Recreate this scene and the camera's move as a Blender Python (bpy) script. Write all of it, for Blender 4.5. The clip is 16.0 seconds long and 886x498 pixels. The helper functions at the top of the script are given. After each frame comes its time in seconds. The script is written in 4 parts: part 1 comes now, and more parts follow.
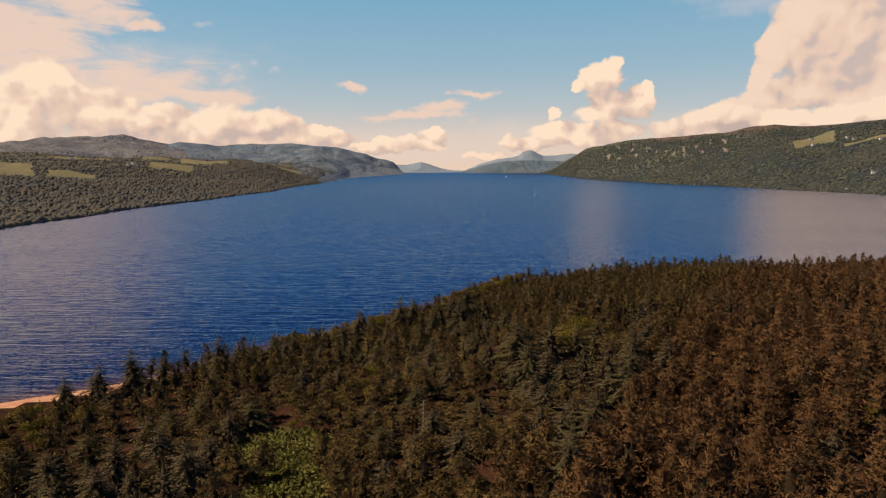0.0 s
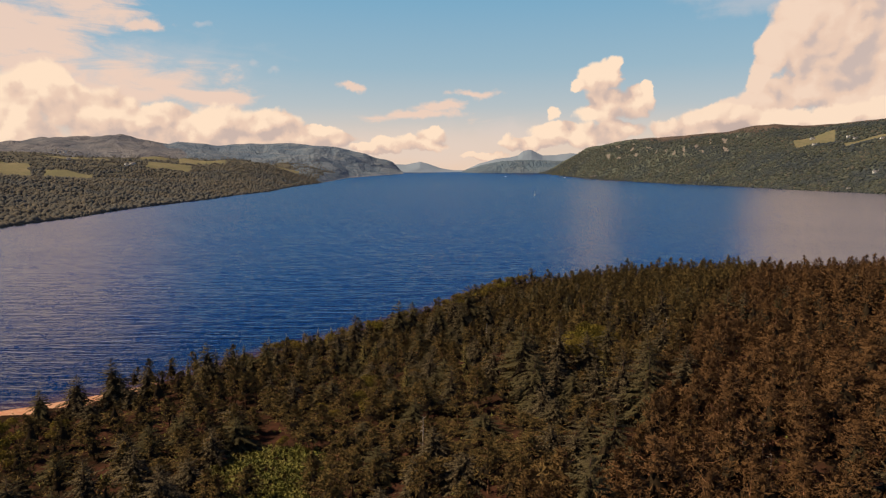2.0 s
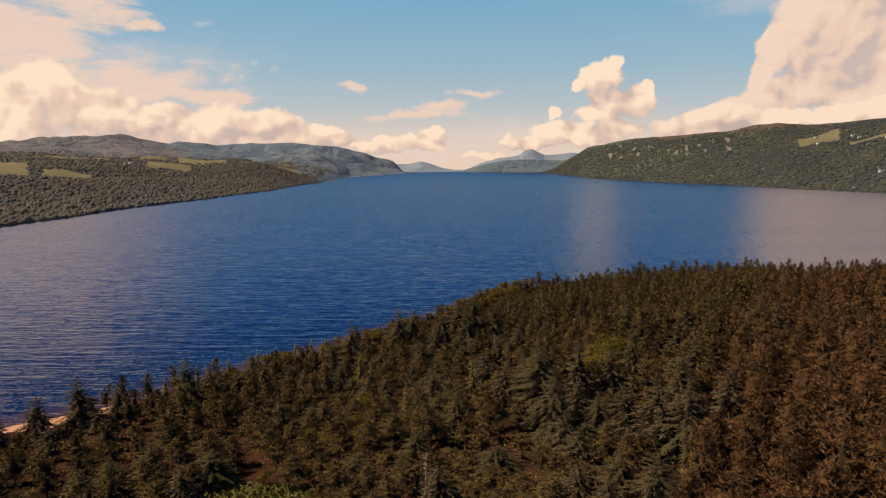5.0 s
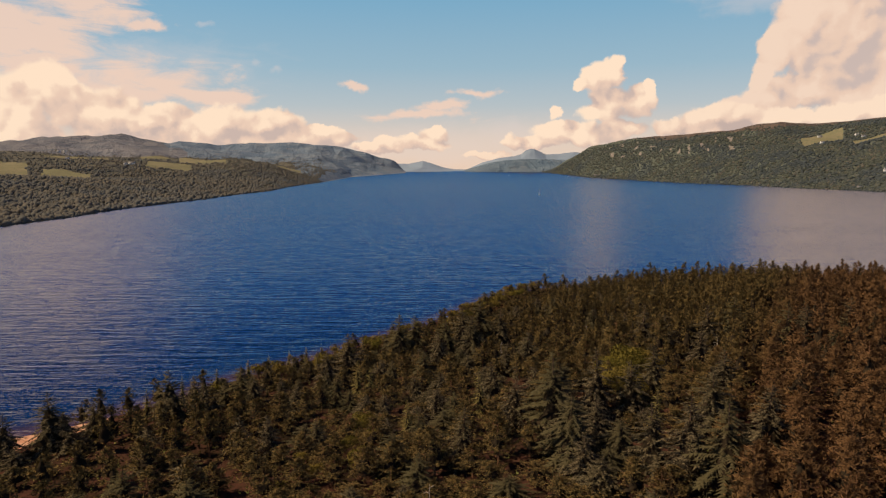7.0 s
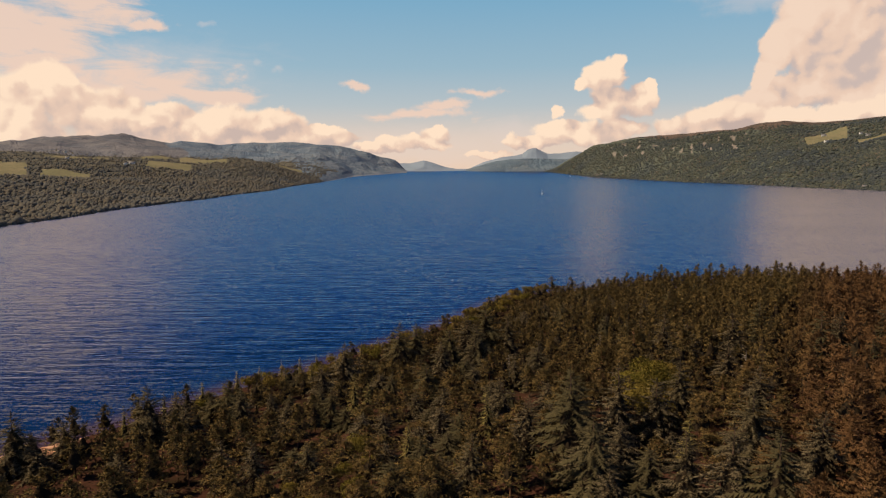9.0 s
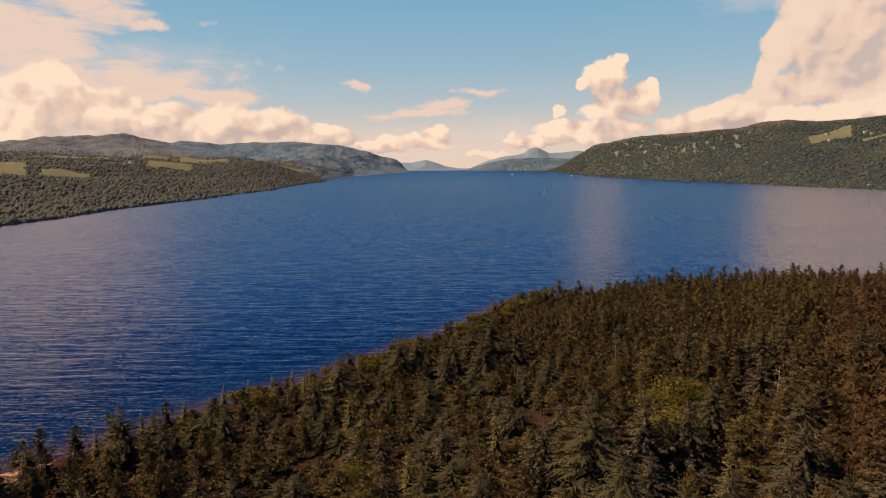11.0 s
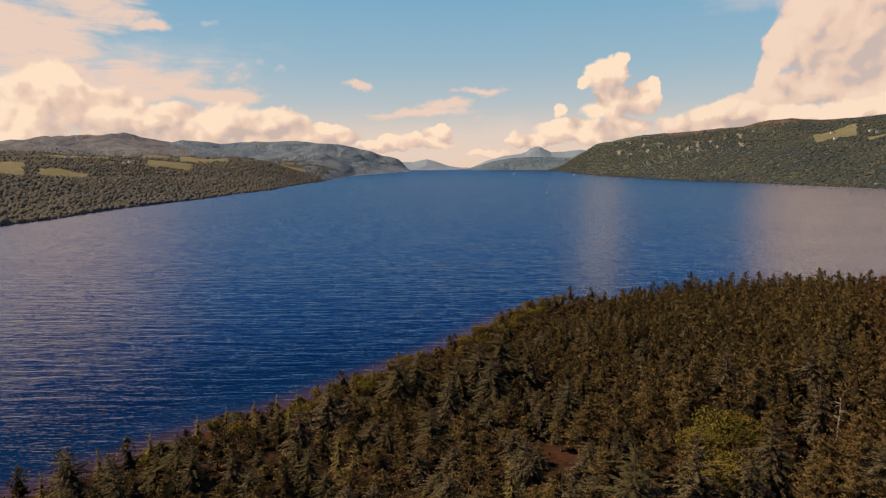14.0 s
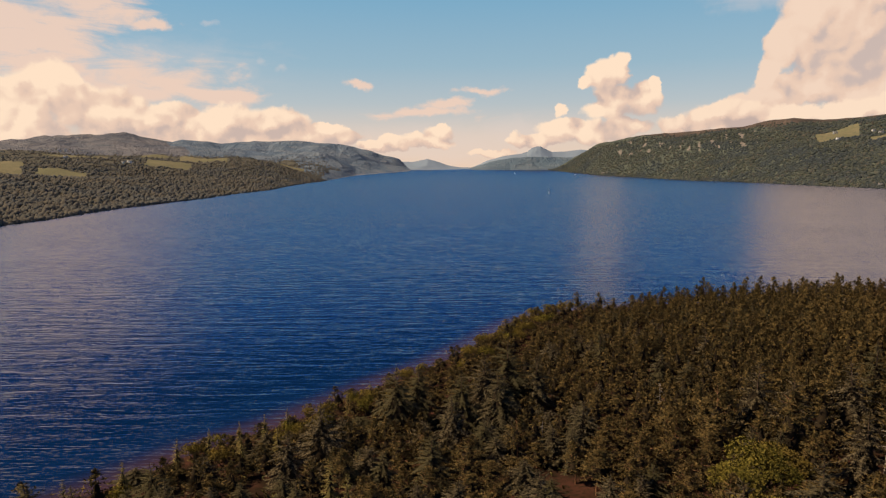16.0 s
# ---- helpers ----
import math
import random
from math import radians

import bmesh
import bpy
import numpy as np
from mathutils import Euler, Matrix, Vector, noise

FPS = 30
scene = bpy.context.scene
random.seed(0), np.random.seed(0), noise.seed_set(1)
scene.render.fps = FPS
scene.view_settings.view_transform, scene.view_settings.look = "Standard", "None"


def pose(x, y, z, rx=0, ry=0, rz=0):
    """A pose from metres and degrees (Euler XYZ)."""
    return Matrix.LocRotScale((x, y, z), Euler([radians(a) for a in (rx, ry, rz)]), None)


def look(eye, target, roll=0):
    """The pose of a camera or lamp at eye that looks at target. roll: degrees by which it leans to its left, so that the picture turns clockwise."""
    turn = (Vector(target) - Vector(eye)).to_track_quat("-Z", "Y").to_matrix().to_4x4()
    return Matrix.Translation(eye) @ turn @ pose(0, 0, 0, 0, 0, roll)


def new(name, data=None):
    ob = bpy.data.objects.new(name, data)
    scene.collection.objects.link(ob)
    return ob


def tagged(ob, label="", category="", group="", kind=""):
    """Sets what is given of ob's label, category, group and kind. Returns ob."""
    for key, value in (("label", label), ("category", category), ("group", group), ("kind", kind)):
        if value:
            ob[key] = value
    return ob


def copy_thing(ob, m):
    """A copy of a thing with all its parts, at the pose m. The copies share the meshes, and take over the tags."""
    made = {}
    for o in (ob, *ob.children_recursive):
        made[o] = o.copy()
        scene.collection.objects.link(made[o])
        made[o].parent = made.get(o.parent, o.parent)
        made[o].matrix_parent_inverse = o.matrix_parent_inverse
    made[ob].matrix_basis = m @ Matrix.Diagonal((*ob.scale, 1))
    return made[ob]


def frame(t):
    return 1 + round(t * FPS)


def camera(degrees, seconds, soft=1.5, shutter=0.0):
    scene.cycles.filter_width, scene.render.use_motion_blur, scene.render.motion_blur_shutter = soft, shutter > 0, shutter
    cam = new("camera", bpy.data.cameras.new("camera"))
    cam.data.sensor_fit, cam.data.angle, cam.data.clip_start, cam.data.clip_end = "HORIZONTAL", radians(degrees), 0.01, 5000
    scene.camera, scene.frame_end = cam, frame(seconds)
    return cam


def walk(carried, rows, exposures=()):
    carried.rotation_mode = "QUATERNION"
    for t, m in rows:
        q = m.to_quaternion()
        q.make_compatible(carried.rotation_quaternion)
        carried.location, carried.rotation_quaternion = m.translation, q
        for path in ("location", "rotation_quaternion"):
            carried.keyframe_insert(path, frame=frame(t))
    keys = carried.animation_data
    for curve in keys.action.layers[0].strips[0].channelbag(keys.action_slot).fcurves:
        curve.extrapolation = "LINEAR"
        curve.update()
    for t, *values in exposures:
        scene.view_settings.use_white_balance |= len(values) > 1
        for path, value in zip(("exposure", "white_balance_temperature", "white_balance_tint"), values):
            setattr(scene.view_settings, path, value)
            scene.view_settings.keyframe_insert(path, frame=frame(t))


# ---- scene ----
# ---- camera and walk ----
cam = camera(69.0, 16.0, soft=1.25)
ROWS = [
    (0, 0.00, 0.00, 52.00, 83.104, 0.000, 0.000), (1, -0.13, 4.38, 51.78, 83.094, -0.043, -0.014),
    (2, -0.31, 8.97, 51.55, 83.086, -0.055, -0.025), (3, -0.52, 13.75, 51.31, 83.078, -0.042, -0.037),
    (4, -0.75, 18.70, 51.05, 83.069, -0.008, -0.051), (5, -1.00, 23.80, 50.80, 83.058, 0.040, -0.069),
    (6, -1.25, 29.03, 50.54, 83.045, 0.098, -0.091), (7, -1.50, 34.35, 50.30, 83.031, 0.163, -0.118),
    (8, -1.74, 39.74, 50.07, 83.014, 0.231, -0.148), (9, -1.97, 45.18, 49.86, 82.994, 0.298, -0.181),
    (10, -2.19, 50.64, 49.69, 82.974, 0.363, -0.214), (11, -2.40, 56.08, 49.54, 82.953, 0.423, -0.247),
    (12, -2.59, 61.49, 49.45, 82.931, 0.476, -0.276), (13, -2.78, 66.82, 49.40, 82.911, 0.521, -0.296),
    (14, -2.96, 72.05, 49.41, 82.893, 0.559, -0.306), (15, -3.15, 77.15, 49.50, 82.880, 0.588, -0.299),
    (16, -3.34, 82.07, 49.66, 82.873, 0.609, -0.270)]
walk(cam, [(t, pose(x, y, z, rx, 0, rz) @ pose(0, 0, 0, 0, 0, roll)) for t, x, y, z, rx, rz, roll in ROWS],
     [(0, 0.0), (16, 0.0)])

# ---- sun ----
SUN_AZ, SUN_EL = radians(-96), radians(48)
SUN_DIR = Vector((math.sin(SUN_AZ) * math.cos(SUN_EL), math.cos(SUN_AZ) * math.cos(SUN_EL), math.sin(SUN_EL)))
lamp = bpy.data.lights.new("sun", "SUN")
lamp.energy, lamp.angle, lamp.color = 6.0, radians(0.53), (1.0, 0.80, 0.55)
sun = new("sun", lamp)
sun.matrix_world = look(SUN_DIR * 300, (0, 0, 0))


# ---- node helpers ----
class Nodes:
    """Short spelling for building a node tree."""

    def __init__(self, tree):
        self.tree = tree

    def add(self, kind, ins=(), operation=None):
        n = self.tree.nodes.new(kind)
        if operation:
            n.operation = operation
        for key, v in (ins.items() if isinstance(ins, dict) else enumerate(ins)):
            if v is None:
                continue
            if isinstance(v, bpy.types.NodeSocket):
                self.tree.links.new(v, n.inputs[key])
            else:
                n.inputs[key].default_value = v
        return n

    def math(self, op, *a):
        return self.add("ShaderNodeMath", a, op).outputs[0]

    def vec(self, op, *a):
        n = self.add("ShaderNodeVectorMath", a, op)
        return n.outputs[1] if op in ("LENGTH", "DOT_PRODUCT", "DISTANCE") else n.outputs[0]

    def step(self, v, a, b, lo=0.0, hi=1.0, smooth=True):
        n = self.add("ShaderNodeMapRange", {0: v, 1: a, 2: b, 3: lo, 4: hi})
        n.interpolation_type, n.clamp = "SMOOTHSTEP" if smooth else "LINEAR", True
        return n.outputs[0]

    def mix(self, f, a, b, blend="MIX"):
        n = self.add("ShaderNodeMix")
        n.data_type, n.blend_type = "RGBA", blend
        for key, v in ((0, f), (6, a), (7, b)):
            if isinstance(v, bpy.types.NodeSocket):
                self.tree.links.new(v, n.inputs[key])
            else:
                n.inputs[key].default_value = (*v, 1) if isinstance(v, tuple) and len(v) == 3 else v
        return n.outputs[2]

    def noise(self, vec, scale, detail=4, rough=0.55, distort=0.0):
        return self.add("ShaderNodeTexNoise", {"Vector": vec, "Scale": scale, "Detail": detail, "Roughness": rough,
                                               "Distortion": distort}).outputs[0]


# ---- sky: clear air with fair-weather cumulus and thin high cloud ----
# each cloud lobe: azimuth, elevation, half width, half height (radians)
CLOUD_WEST = [(-0.544, 0.111, 0.037, 0.035), (-0.579, 0.070, 0.045, 0.054), (-0.519, 0.084, 0.047, 0.039), (-0.476, 0.074, 0.048, 0.039), (-0.584, 0.042, 0.080, 0.035), (-0.457, 0.048, 0.071, 0.025)]
CLOUD_BANK = [(-0.381, 0.060, 0.077, 0.032), (-0.320, 0.074, 0.052, 0.026), (-0.265, 0.067, 0.058, 0.023), (-0.191, 0.056, 0.041, 0.012), (-0.158, 0.045, 0.028, 0.012), (-0.257, 0.044, 0.127, 0.021)]
CLOUD_LOW = [(-0.086, 0.035, 0.024, 0.012), (-0.016, 0.051, 0.028, 0.011), (-0.031, 0.039, 0.044, 0.012), (0.066, 0.024, 0.035, 0.007), (0.104, 0.041, 0.019, 0.011), (-0.111, 0.030, 0.035, 0.009), (0.139, 0.038, 0.043, 0.012)]
CLOUD_TOWER = [(0.230, 0.136, 0.024, 0.028), (0.253, 0.140, 0.020, 0.025), (0.208, 0.124, 0.017, 0.010), (0.245, 0.103, 0.031, 0.026), (0.287, 0.099, 0.029, 0.025), (0.301, 0.114, 0.010, 0.018), (0.233, 0.081, 0.044, 0.017), (0.169, 0.084, 0.011, 0.014), (0.185, 0.053, 0.053, 0.019), (0.266, 0.057, 0.041, 0.016)]
CLOUD_EAST = [(0.450, 0.122, 0.018, 0.032), (0.464, 0.160, 0.022, 0.042), (0.491, 0.189, 0.046, 0.066), (0.546, 0.173, 0.082, 0.096), (0.607, 0.147, 0.086, 0.123), (0.58, 0.30, 0.13, 0.12), (0.72, 0.24, 0.14, 0.16), (0.62, 0.42, 0.16, 0.08), (0.500, 0.105, 0.065, 0.030), (0.590, 0.090, 0.090, 0.040), (0.410, 0.080, 0.035, 0.020), (0.455, 0.090, 0.040, 0.030)]
CLOUD_EAST_BANK = [(0.337, 0.062, 0.038, 0.019), (0.385, 0.074, 0.036, 0.022), (0.422, 0.066, 0.040, 0.022), (0.470, 0.062, 0.05, 0.020), (0.530, 0.066, 0.06, 0.020), (0.60, 0.070, 0.08, 0.022), (0.502, 0.050, 0.14, 0.022)]
# cloud above the view, added so that the water mirrors a bright column
CLOUD_UNSEEN = [(0.250, 0.42, 0.034, 0.060), (0.264, 0.36, 0.026, 0.030), (0.240, 0.49, 0.028, 0.035)]
# the last two lobes lie above the view, added to brighten the western water
WISPS = [(-0.510, 0.215, 0.10, 0.026), (-0.561, 0.165, 0.10, 0.034), (-0.586, 0.190, 0.08, 0.03), (-0.415, 0.196, 0.028, 0.009), (-0.139, 0.126, 0.024, 0.006), (-0.034, 0.082, 0.105, 0.009), (-0.008, 0.094, 0.039, 0.009), (0.046, 0.111, 0.046, 0.007), (-0.422, 0.118, 0.112, 0.033), (-0.326, 0.105, 0.066, 0.014), (-0.553, 0.138, 0.082, 0.018), (-0.58, 0.29, 0.20, 0.08), (-0.64, 0.37, 0.22, 0.06)]
VEILS = [(-0.345, 0.200, 0.016, 0.006), (-0.288, 0.155, 0.017, 0.008), (-0.252, 0.147, 0.014, 0.007), (0.39, 0.245, 0.075, 0.022), (0.43, 0.225, 0.06, 0.018), (-0.45, 0.14, 0.20, 0.05), (-0.02, 0.03, 0.25, 0.035), (0.1, 0.05, 0.12, 0.03)]
world = bpy.data.worlds.new("sky")
scene.world = world
world.use_nodes = True
world.node_tree.nodes.clear()


def lobes_group(name, lobes):
    """Node group: how far inside the nearest cloud lobe a sky direction lies (0 at the rim, 1 in the core)."""
    tree = bpy.data.node_groups.new(name, "ShaderNodeTree")
    tree.interface.new_socket("Place", in_out="INPUT", socket_type="NodeSocketVector")
    tree.interface.new_socket("Depth", in_out="OUTPUT", socket_type="NodeSocketFloat")
    g = Nodes(tree)
    p = g.add("NodeGroupInput").outputs[0]
    best = None
    for az, el, w, h in lobes:
        q = g.vec("MULTIPLY_ADD", p, (1 / w, 1 / h, 0), (-az / w, -el / h, 0))
        d = g.vec("LENGTH", q)
        best = d if best is None else g.math("SMOOTH_MIN", best, d, 0.25)
    out = g.math("SUBTRACT", 1.0, best)
    g.add("NodeGroupOutput", [out])
    return tree


n = Nodes(world.node_tree)
way = n.vec("NORMALIZE", n.add("ShaderNodeTexCoord").outputs["Generated"])
sep = n.add("ShaderNodeSeparateXYZ", [way]).outputs
azim = n.math("ARCTAN2", sep[0], sep[1])
elev = n.math("ARCSINE", sep[2])
place = n.add("ShaderNodeCombineXYZ", [azim, elev, 0.0]).outputs[0]
sky_node = n.add("ShaderNodeTexSky")
sky_node.sky_type, sky_node.sun_disc = "NISHITA", False
sky_node.sun_elevation, sky_node.sun_rotation = SUN_EL, SUN_AZ
sky_node.altitude, sky_node.air_density, sky_node.dust_density, sky_node.ozone_density = 50, 1.0, 0.6, 2.0
sky = sky_node.outputs[0]
air = n.mix(1.0, sky, (0.090, 0.112, 0.110), "MULTIPLY")
ramp = n.add("ShaderNodeValToRGB", [n.step(elev, 0.0, 0.8, smooth=False)])
stops = ramp.color_ramp.elements
stops[0].color, stops[1].color = (0.90, 0.63, 0.48, 1), (0.008, 0.032, 0.13, 1)
for at, c in ((0.06, (0.78, 0.60, 0.50)), (0.12, (0.50, 0.53, 0.55)), (0.19, (0.33, 0.475, 0.57)), (0.31, (0.205, 0.415, 0.58)),
              (0.40, (0.045, 0.225, 0.61)), (0.55, (0.012, 0.085, 0.38))):
    stops.new(at).color = (*c, 1)
air = n.mix(0.85, air, ramp.outputs[0])
# billows push the cloud rims in and out
warp1 = n.add("ShaderNodeTexNoise", {"Vector": way, "Scale": 16.0, "Detail": 5.0, "Roughness": 0.6}).outputs[1]
warp = n.vec("MULTIPLY", n.vec("SUBTRACT", warp1, (0.5, 0.5, 0.5)), (0.055, 0.045, 0.0))
bent = n.vec("ADD", place, warp)
ruffle = n.vec("MULTIPLY", n.vec("SUBTRACT", warp1, (0.5, 0.5, 0.5)), (0.05, 0.05, 0.05))
ruffled = n.vec("ADD", way, ruffle)


def billow(p):
    """Rounded cauliflower heads at two sizes."""
    total = None
    for scale, weight in ((20.0, 0.62), (52.0, 0.30)):
        v = n.tree.nodes.new("ShaderNodeTexVoronoi")
        v.feature = "SMOOTH_F1"
        v.inputs["Scale"].default_value, v.inputs["Smoothness"].default_value = scale, 0.55
        n.tree.links.new(p, v.inputs["Vector"])
        part_h = n.math("MULTIPLY", n.math("SUBTRACT", 1.0, v.outputs["Distance"]), weight)
        total = part_h if total is None else n.math("ADD", total, part_h)
    return total


puff = billow(ruffled)
puff_sun = billow(n.vec("ADD", ruffled, (-0.009, 0.0, 0.011)))
big = n.noise(way, 9.0, 3, 0.5)
big_sun = n.noise(n.vec("ADD", way, (-0.035, 0.0, 0.035)), 9.0, 3, 0.5)
# the same weather goes on all round, outside the stretch of sky described above
round_noise = n.math("SUBTRACT", n.noise(n.vec("MULTIPLY", way, (1, 1, 2.2)), 4.5, 7, 0.6), n.step(elev, 0.05, 0.6, 0.50, 0.72))
outside = n.step(n.math("ABSOLUTE", azim), 0.66, 0.85)
round_cover = n.math("MULTIPLY", n.step(round_noise, 0.0, 0.07), outside)


def lobe_depth(tree, p):
    g = n.tree.nodes.new("ShaderNodeGroup")
    g.node_tree = tree
    n.tree.links.new(p, g.inputs[0])
    return g.outputs[0]


detail = n.math("ADD", n.math("MULTIPLY", n.math("SUBTRACT", puff, puff_sun), 2.1), n.math("MULTIPLY", n.math("SUBTRACT", big, big_sun), 1.5))
swell = n.math("MULTIPLY", n.math("SUBTRACT", puff, 0.50), 0.75)


def cumulus_layer(under, name, lobes, shade=(0.60, 0.465, 0.41), bright=(1.0, 0.765, 0.57), turn=0.9, bias=-0.06, reach=1.0):
    """Lays one bank of cumulus, lit from the sun's side, over the sky behind it."""
    tree = lobes_group(name, lobes)
    here, sunward = lobe_depth(tree, bent), lobe_depth(tree, n.vec("ADD", bent, (-0.020 * reach, 0.026 * reach, 0.0)))
    cover = n.step(n.math("ADD", here, swell), -0.05, 0.20)
    lit = n.math("ADD", n.math("MULTIPLY", n.math("SUBTRACT", here, sunward), turn), n.math("ADD", detail, bias))
    lit = n.step(lit, -0.75, 0.75, smooth=False)
    c = n.mix(n.step(lit, 0.14, 0.56), shade, (0.82, 0.595, 0.465))
    c = n.mix(n.step(lit, 0.50, 0.85), c, bright)
    c = n.mix(n.step(elev, 0.0, 0.055, 0.45, 0.0), c, (0.84, 0.60, 0.46))
    return n.mix(cover, under, c)


# thin high cloud in streaks
wgroup = lobes_group("wisp_lobes", WISPS)
streak = n.noise(n.vec("MULTIPLY", way, (1, 1, 3.5)), 12.0, 7, 0.62, 0.6)
wbent = n.vec("ADD", place, n.vec("MULTIPLY", n.vec("SUBTRACT", warp1, (0.5, 0.5, 0.5)), (0.11, 0.045, 0.0)))
wnode = n.tree.nodes.new("ShaderNodeGroup")
wnode.node_tree = wgroup
n.tree.links.new(wbent, wnode.inputs[0])
wisp = n.math("ADD", wnode.outputs[0], n.math("MULTIPLY", n.math("SUBTRACT", streak, 0.5), 2.4))
wisp = n.math("MULTIPLY", n.step(wisp, -0.25, 0.65), 0.9)
veil = lobe_depth(lobes_group("veil_lobes", VEILS), wbent)
veil = n.math("MULTIPLY", n.step(n.math("ADD", veil, n.math("MULTIPLY", n.math("SUBTRACT", streak, 0.5), 1.6)), -0.2, 0.9), 0.30)
col = n.mix(veil, air, (0.80, 0.66, 0.60))
col = n.mix(wisp, col, (0.87, 0.63, 0.50))
col = n.mix(round_cover, col, (0.80, 0.63, 0.50))
col = cumulus_layer(col, "low_cumulus", CLOUD_LOW, bias=-0.10, reach=0.4)
col = cumulus_layer(col, "west_cumulus", CLOUD_WEST, bias=-0.03)
col = cumulus_layer(col, "bank_cumulus", CLOUD_BANK, bias=-0.10, reach=0.6)
col = cumulus_layer(col, "east_cumulus", CLOUD_EAST, (0.60, 0.48, 0.435), (0.89, 0.67, 0.525))
col = cumulus_layer(col, "unseen_cumulus", CLOUD_UNSEEN)
col = cumulus_layer(col, "tower_cumulus", CLOUD_TOWER)
col = cumulus_layer(col, "east_bank_cumulus", CLOUD_EAST_BANK, (0.56, 0.43, 0.38), (0.97, 0.74, 0.56), 1.1, -0.10, 0.4)
bg = n.add("ShaderNodeBackground", [col, 1.0])
n.add("ShaderNodeOutputWorld", [bg.outputs[0]])


# ---- materials ----
def material(name):
    m = bpy.data.materials.new(name)
    m.use_nodes = True
    m.node_tree.nodes.clear()
    return m, Nodes(m.node_tree)


def finish(g, color, rough, normal=None, spec=0.3, extra=None):
    ins = {"Base Color": color, "Roughness": rough, "Specular IOR Level": spec}
    if normal is not None:
        ins["Normal"] = normal
    if extra:
        ins.update(extra)
    b = g.add("ShaderNodeBsdfPrincipled", ins)
    g.add("ShaderNodeOutputMaterial", [b.outputs[0]])
    return b


def bump(g, height, strength, distance):
    return g.add("ShaderNodeBump", {"Strength": strength, "Distance": distance, "Height": height}).outputs[0]


def position(g):
    return g.add("ShaderNodeNewGeometry").outputs["Position"]


def rgb(c):
    return (*c, 1.0)


def foliage(name, dark, light, third, per_tree=True, browning=False, patches=0.11, grain_size=1.6):
    """Needles or leaves: two tones by spray, a third tone from tree to tree; the pines turn brown towards the knoll."""
    m, g = material(name)
    island = g.add("ShaderNodeNewGeometry").outputs["Random Per Island"]
    p = position(g)
    grain = g.noise(p, grain_size, 3)
    f = g.math("MULTIPLY_ADD", island, 0.25, g.math("MULTIPLY", g.step(grain, 0.3, 0.7), 0.85))
    c = g.mix(g.step(f, 0.2, 0.95), dark, light)
    patch = g.noise(p, patches, 3)
    who = g.add("ShaderNodeObjectInfo").outputs["Random"] if per_tree else g.noise(p, 0.35 if patches > 0.05 else patches * 4, 1)
    t = g.math("ADD", g.math("MULTIPLY", who, 0.75), g.math("MULTIPLY", patch, 0.6))
    if browning:
        xyz = g.add("ShaderNodeSeparateXYZ", [p]).outputs
        knollward = g.math("ADD", xyz[0], g.math("MULTIPLY", g.math("SUBTRACT", 130.0, xyz[1]), 0.6))
        t = g.math("ADD", g.math("MULTIPLY", t, 0.55), g.step(knollward, 26, 60, 0.0, 0.75))
    c = g.mix(g.step(t, 0.45, 1.05, 0.0, 0.9), c, third)
    b = g.add("ShaderNodeBsdfDiffuse", [c])
    tr = g.add("ShaderNodeBsdfTranslucent", [c])
    mix = g.add("ShaderNodeMixShader", [0.07, b.outputs[0], tr.outputs[0]])
    g.add("ShaderNodeOutputMaterial", [mix.outputs[0]])
    return m


def bark_material(name, low, high):
    m, g = material(name)
    p = position(g)
    n1 = g.noise(g.vec("MULTIPLY", p, (3, 3, 0.7)), 4.0, 5)
    c = g.mix(n1, low, high)
    finish(g, c, 0.9, bump(g, n1, 0.6, 0.05), 0.0)
    return m


PINE_TONES = ((0.052, 0.041, 0.018), (0.160, 0.105, 0.039), (0.120, 0.064, 0.030))
PINE_NEEDLES = foliage("pine_needles", *PINE_TONES, True, True)
PINE_WOOD = foliage("pine_wood_needles", *PINE_TONES, False, True)
SPRUCE_NEEDLES = foliage("spruce_needles", (0.016, 0.013, 0.009), (0.118, 0.091, 0.052), (0.060, 0.050, 0.024), grain_size=2.6)
LARCH_NEEDLES = foliage("larch_needles", (0.062, 0.058, 0.020), (0.215, 0.162, 0.055), (0.165, 0.125, 0.045))
LEAVES = foliage("broad_leaves", (0.070, 0.060, 0.012), (0.190, 0.145, 0.030), (0.16, 0.11, 0.028))
BRACKEN = foliage("bracken_fronds", (0.085, 0.100, 0.026), (0.230, 0.215, 0.060), (0.190, 0.150, 0.050), False)
# dark tone for the added cones that shade crowns inside, and for plain trunks
SHADE_BARK = bark_material("shade_bark", (0.016, 0.012, 0.008), (0.038, 0.027, 0.016))
BARK = bark_material("conifer_bark", (0.055, 0.038, 0.026), (0.16, 0.10, 0.065))
DEAD_WOOD = bark_material("dead_wood", (0.20, 0.16, 0.13), (0.42, 0.35, 0.29))
PINE_BARK = bark_material("pine_bark", (0.10, 0.052, 0.028), (0.30, 0.15, 0.075))


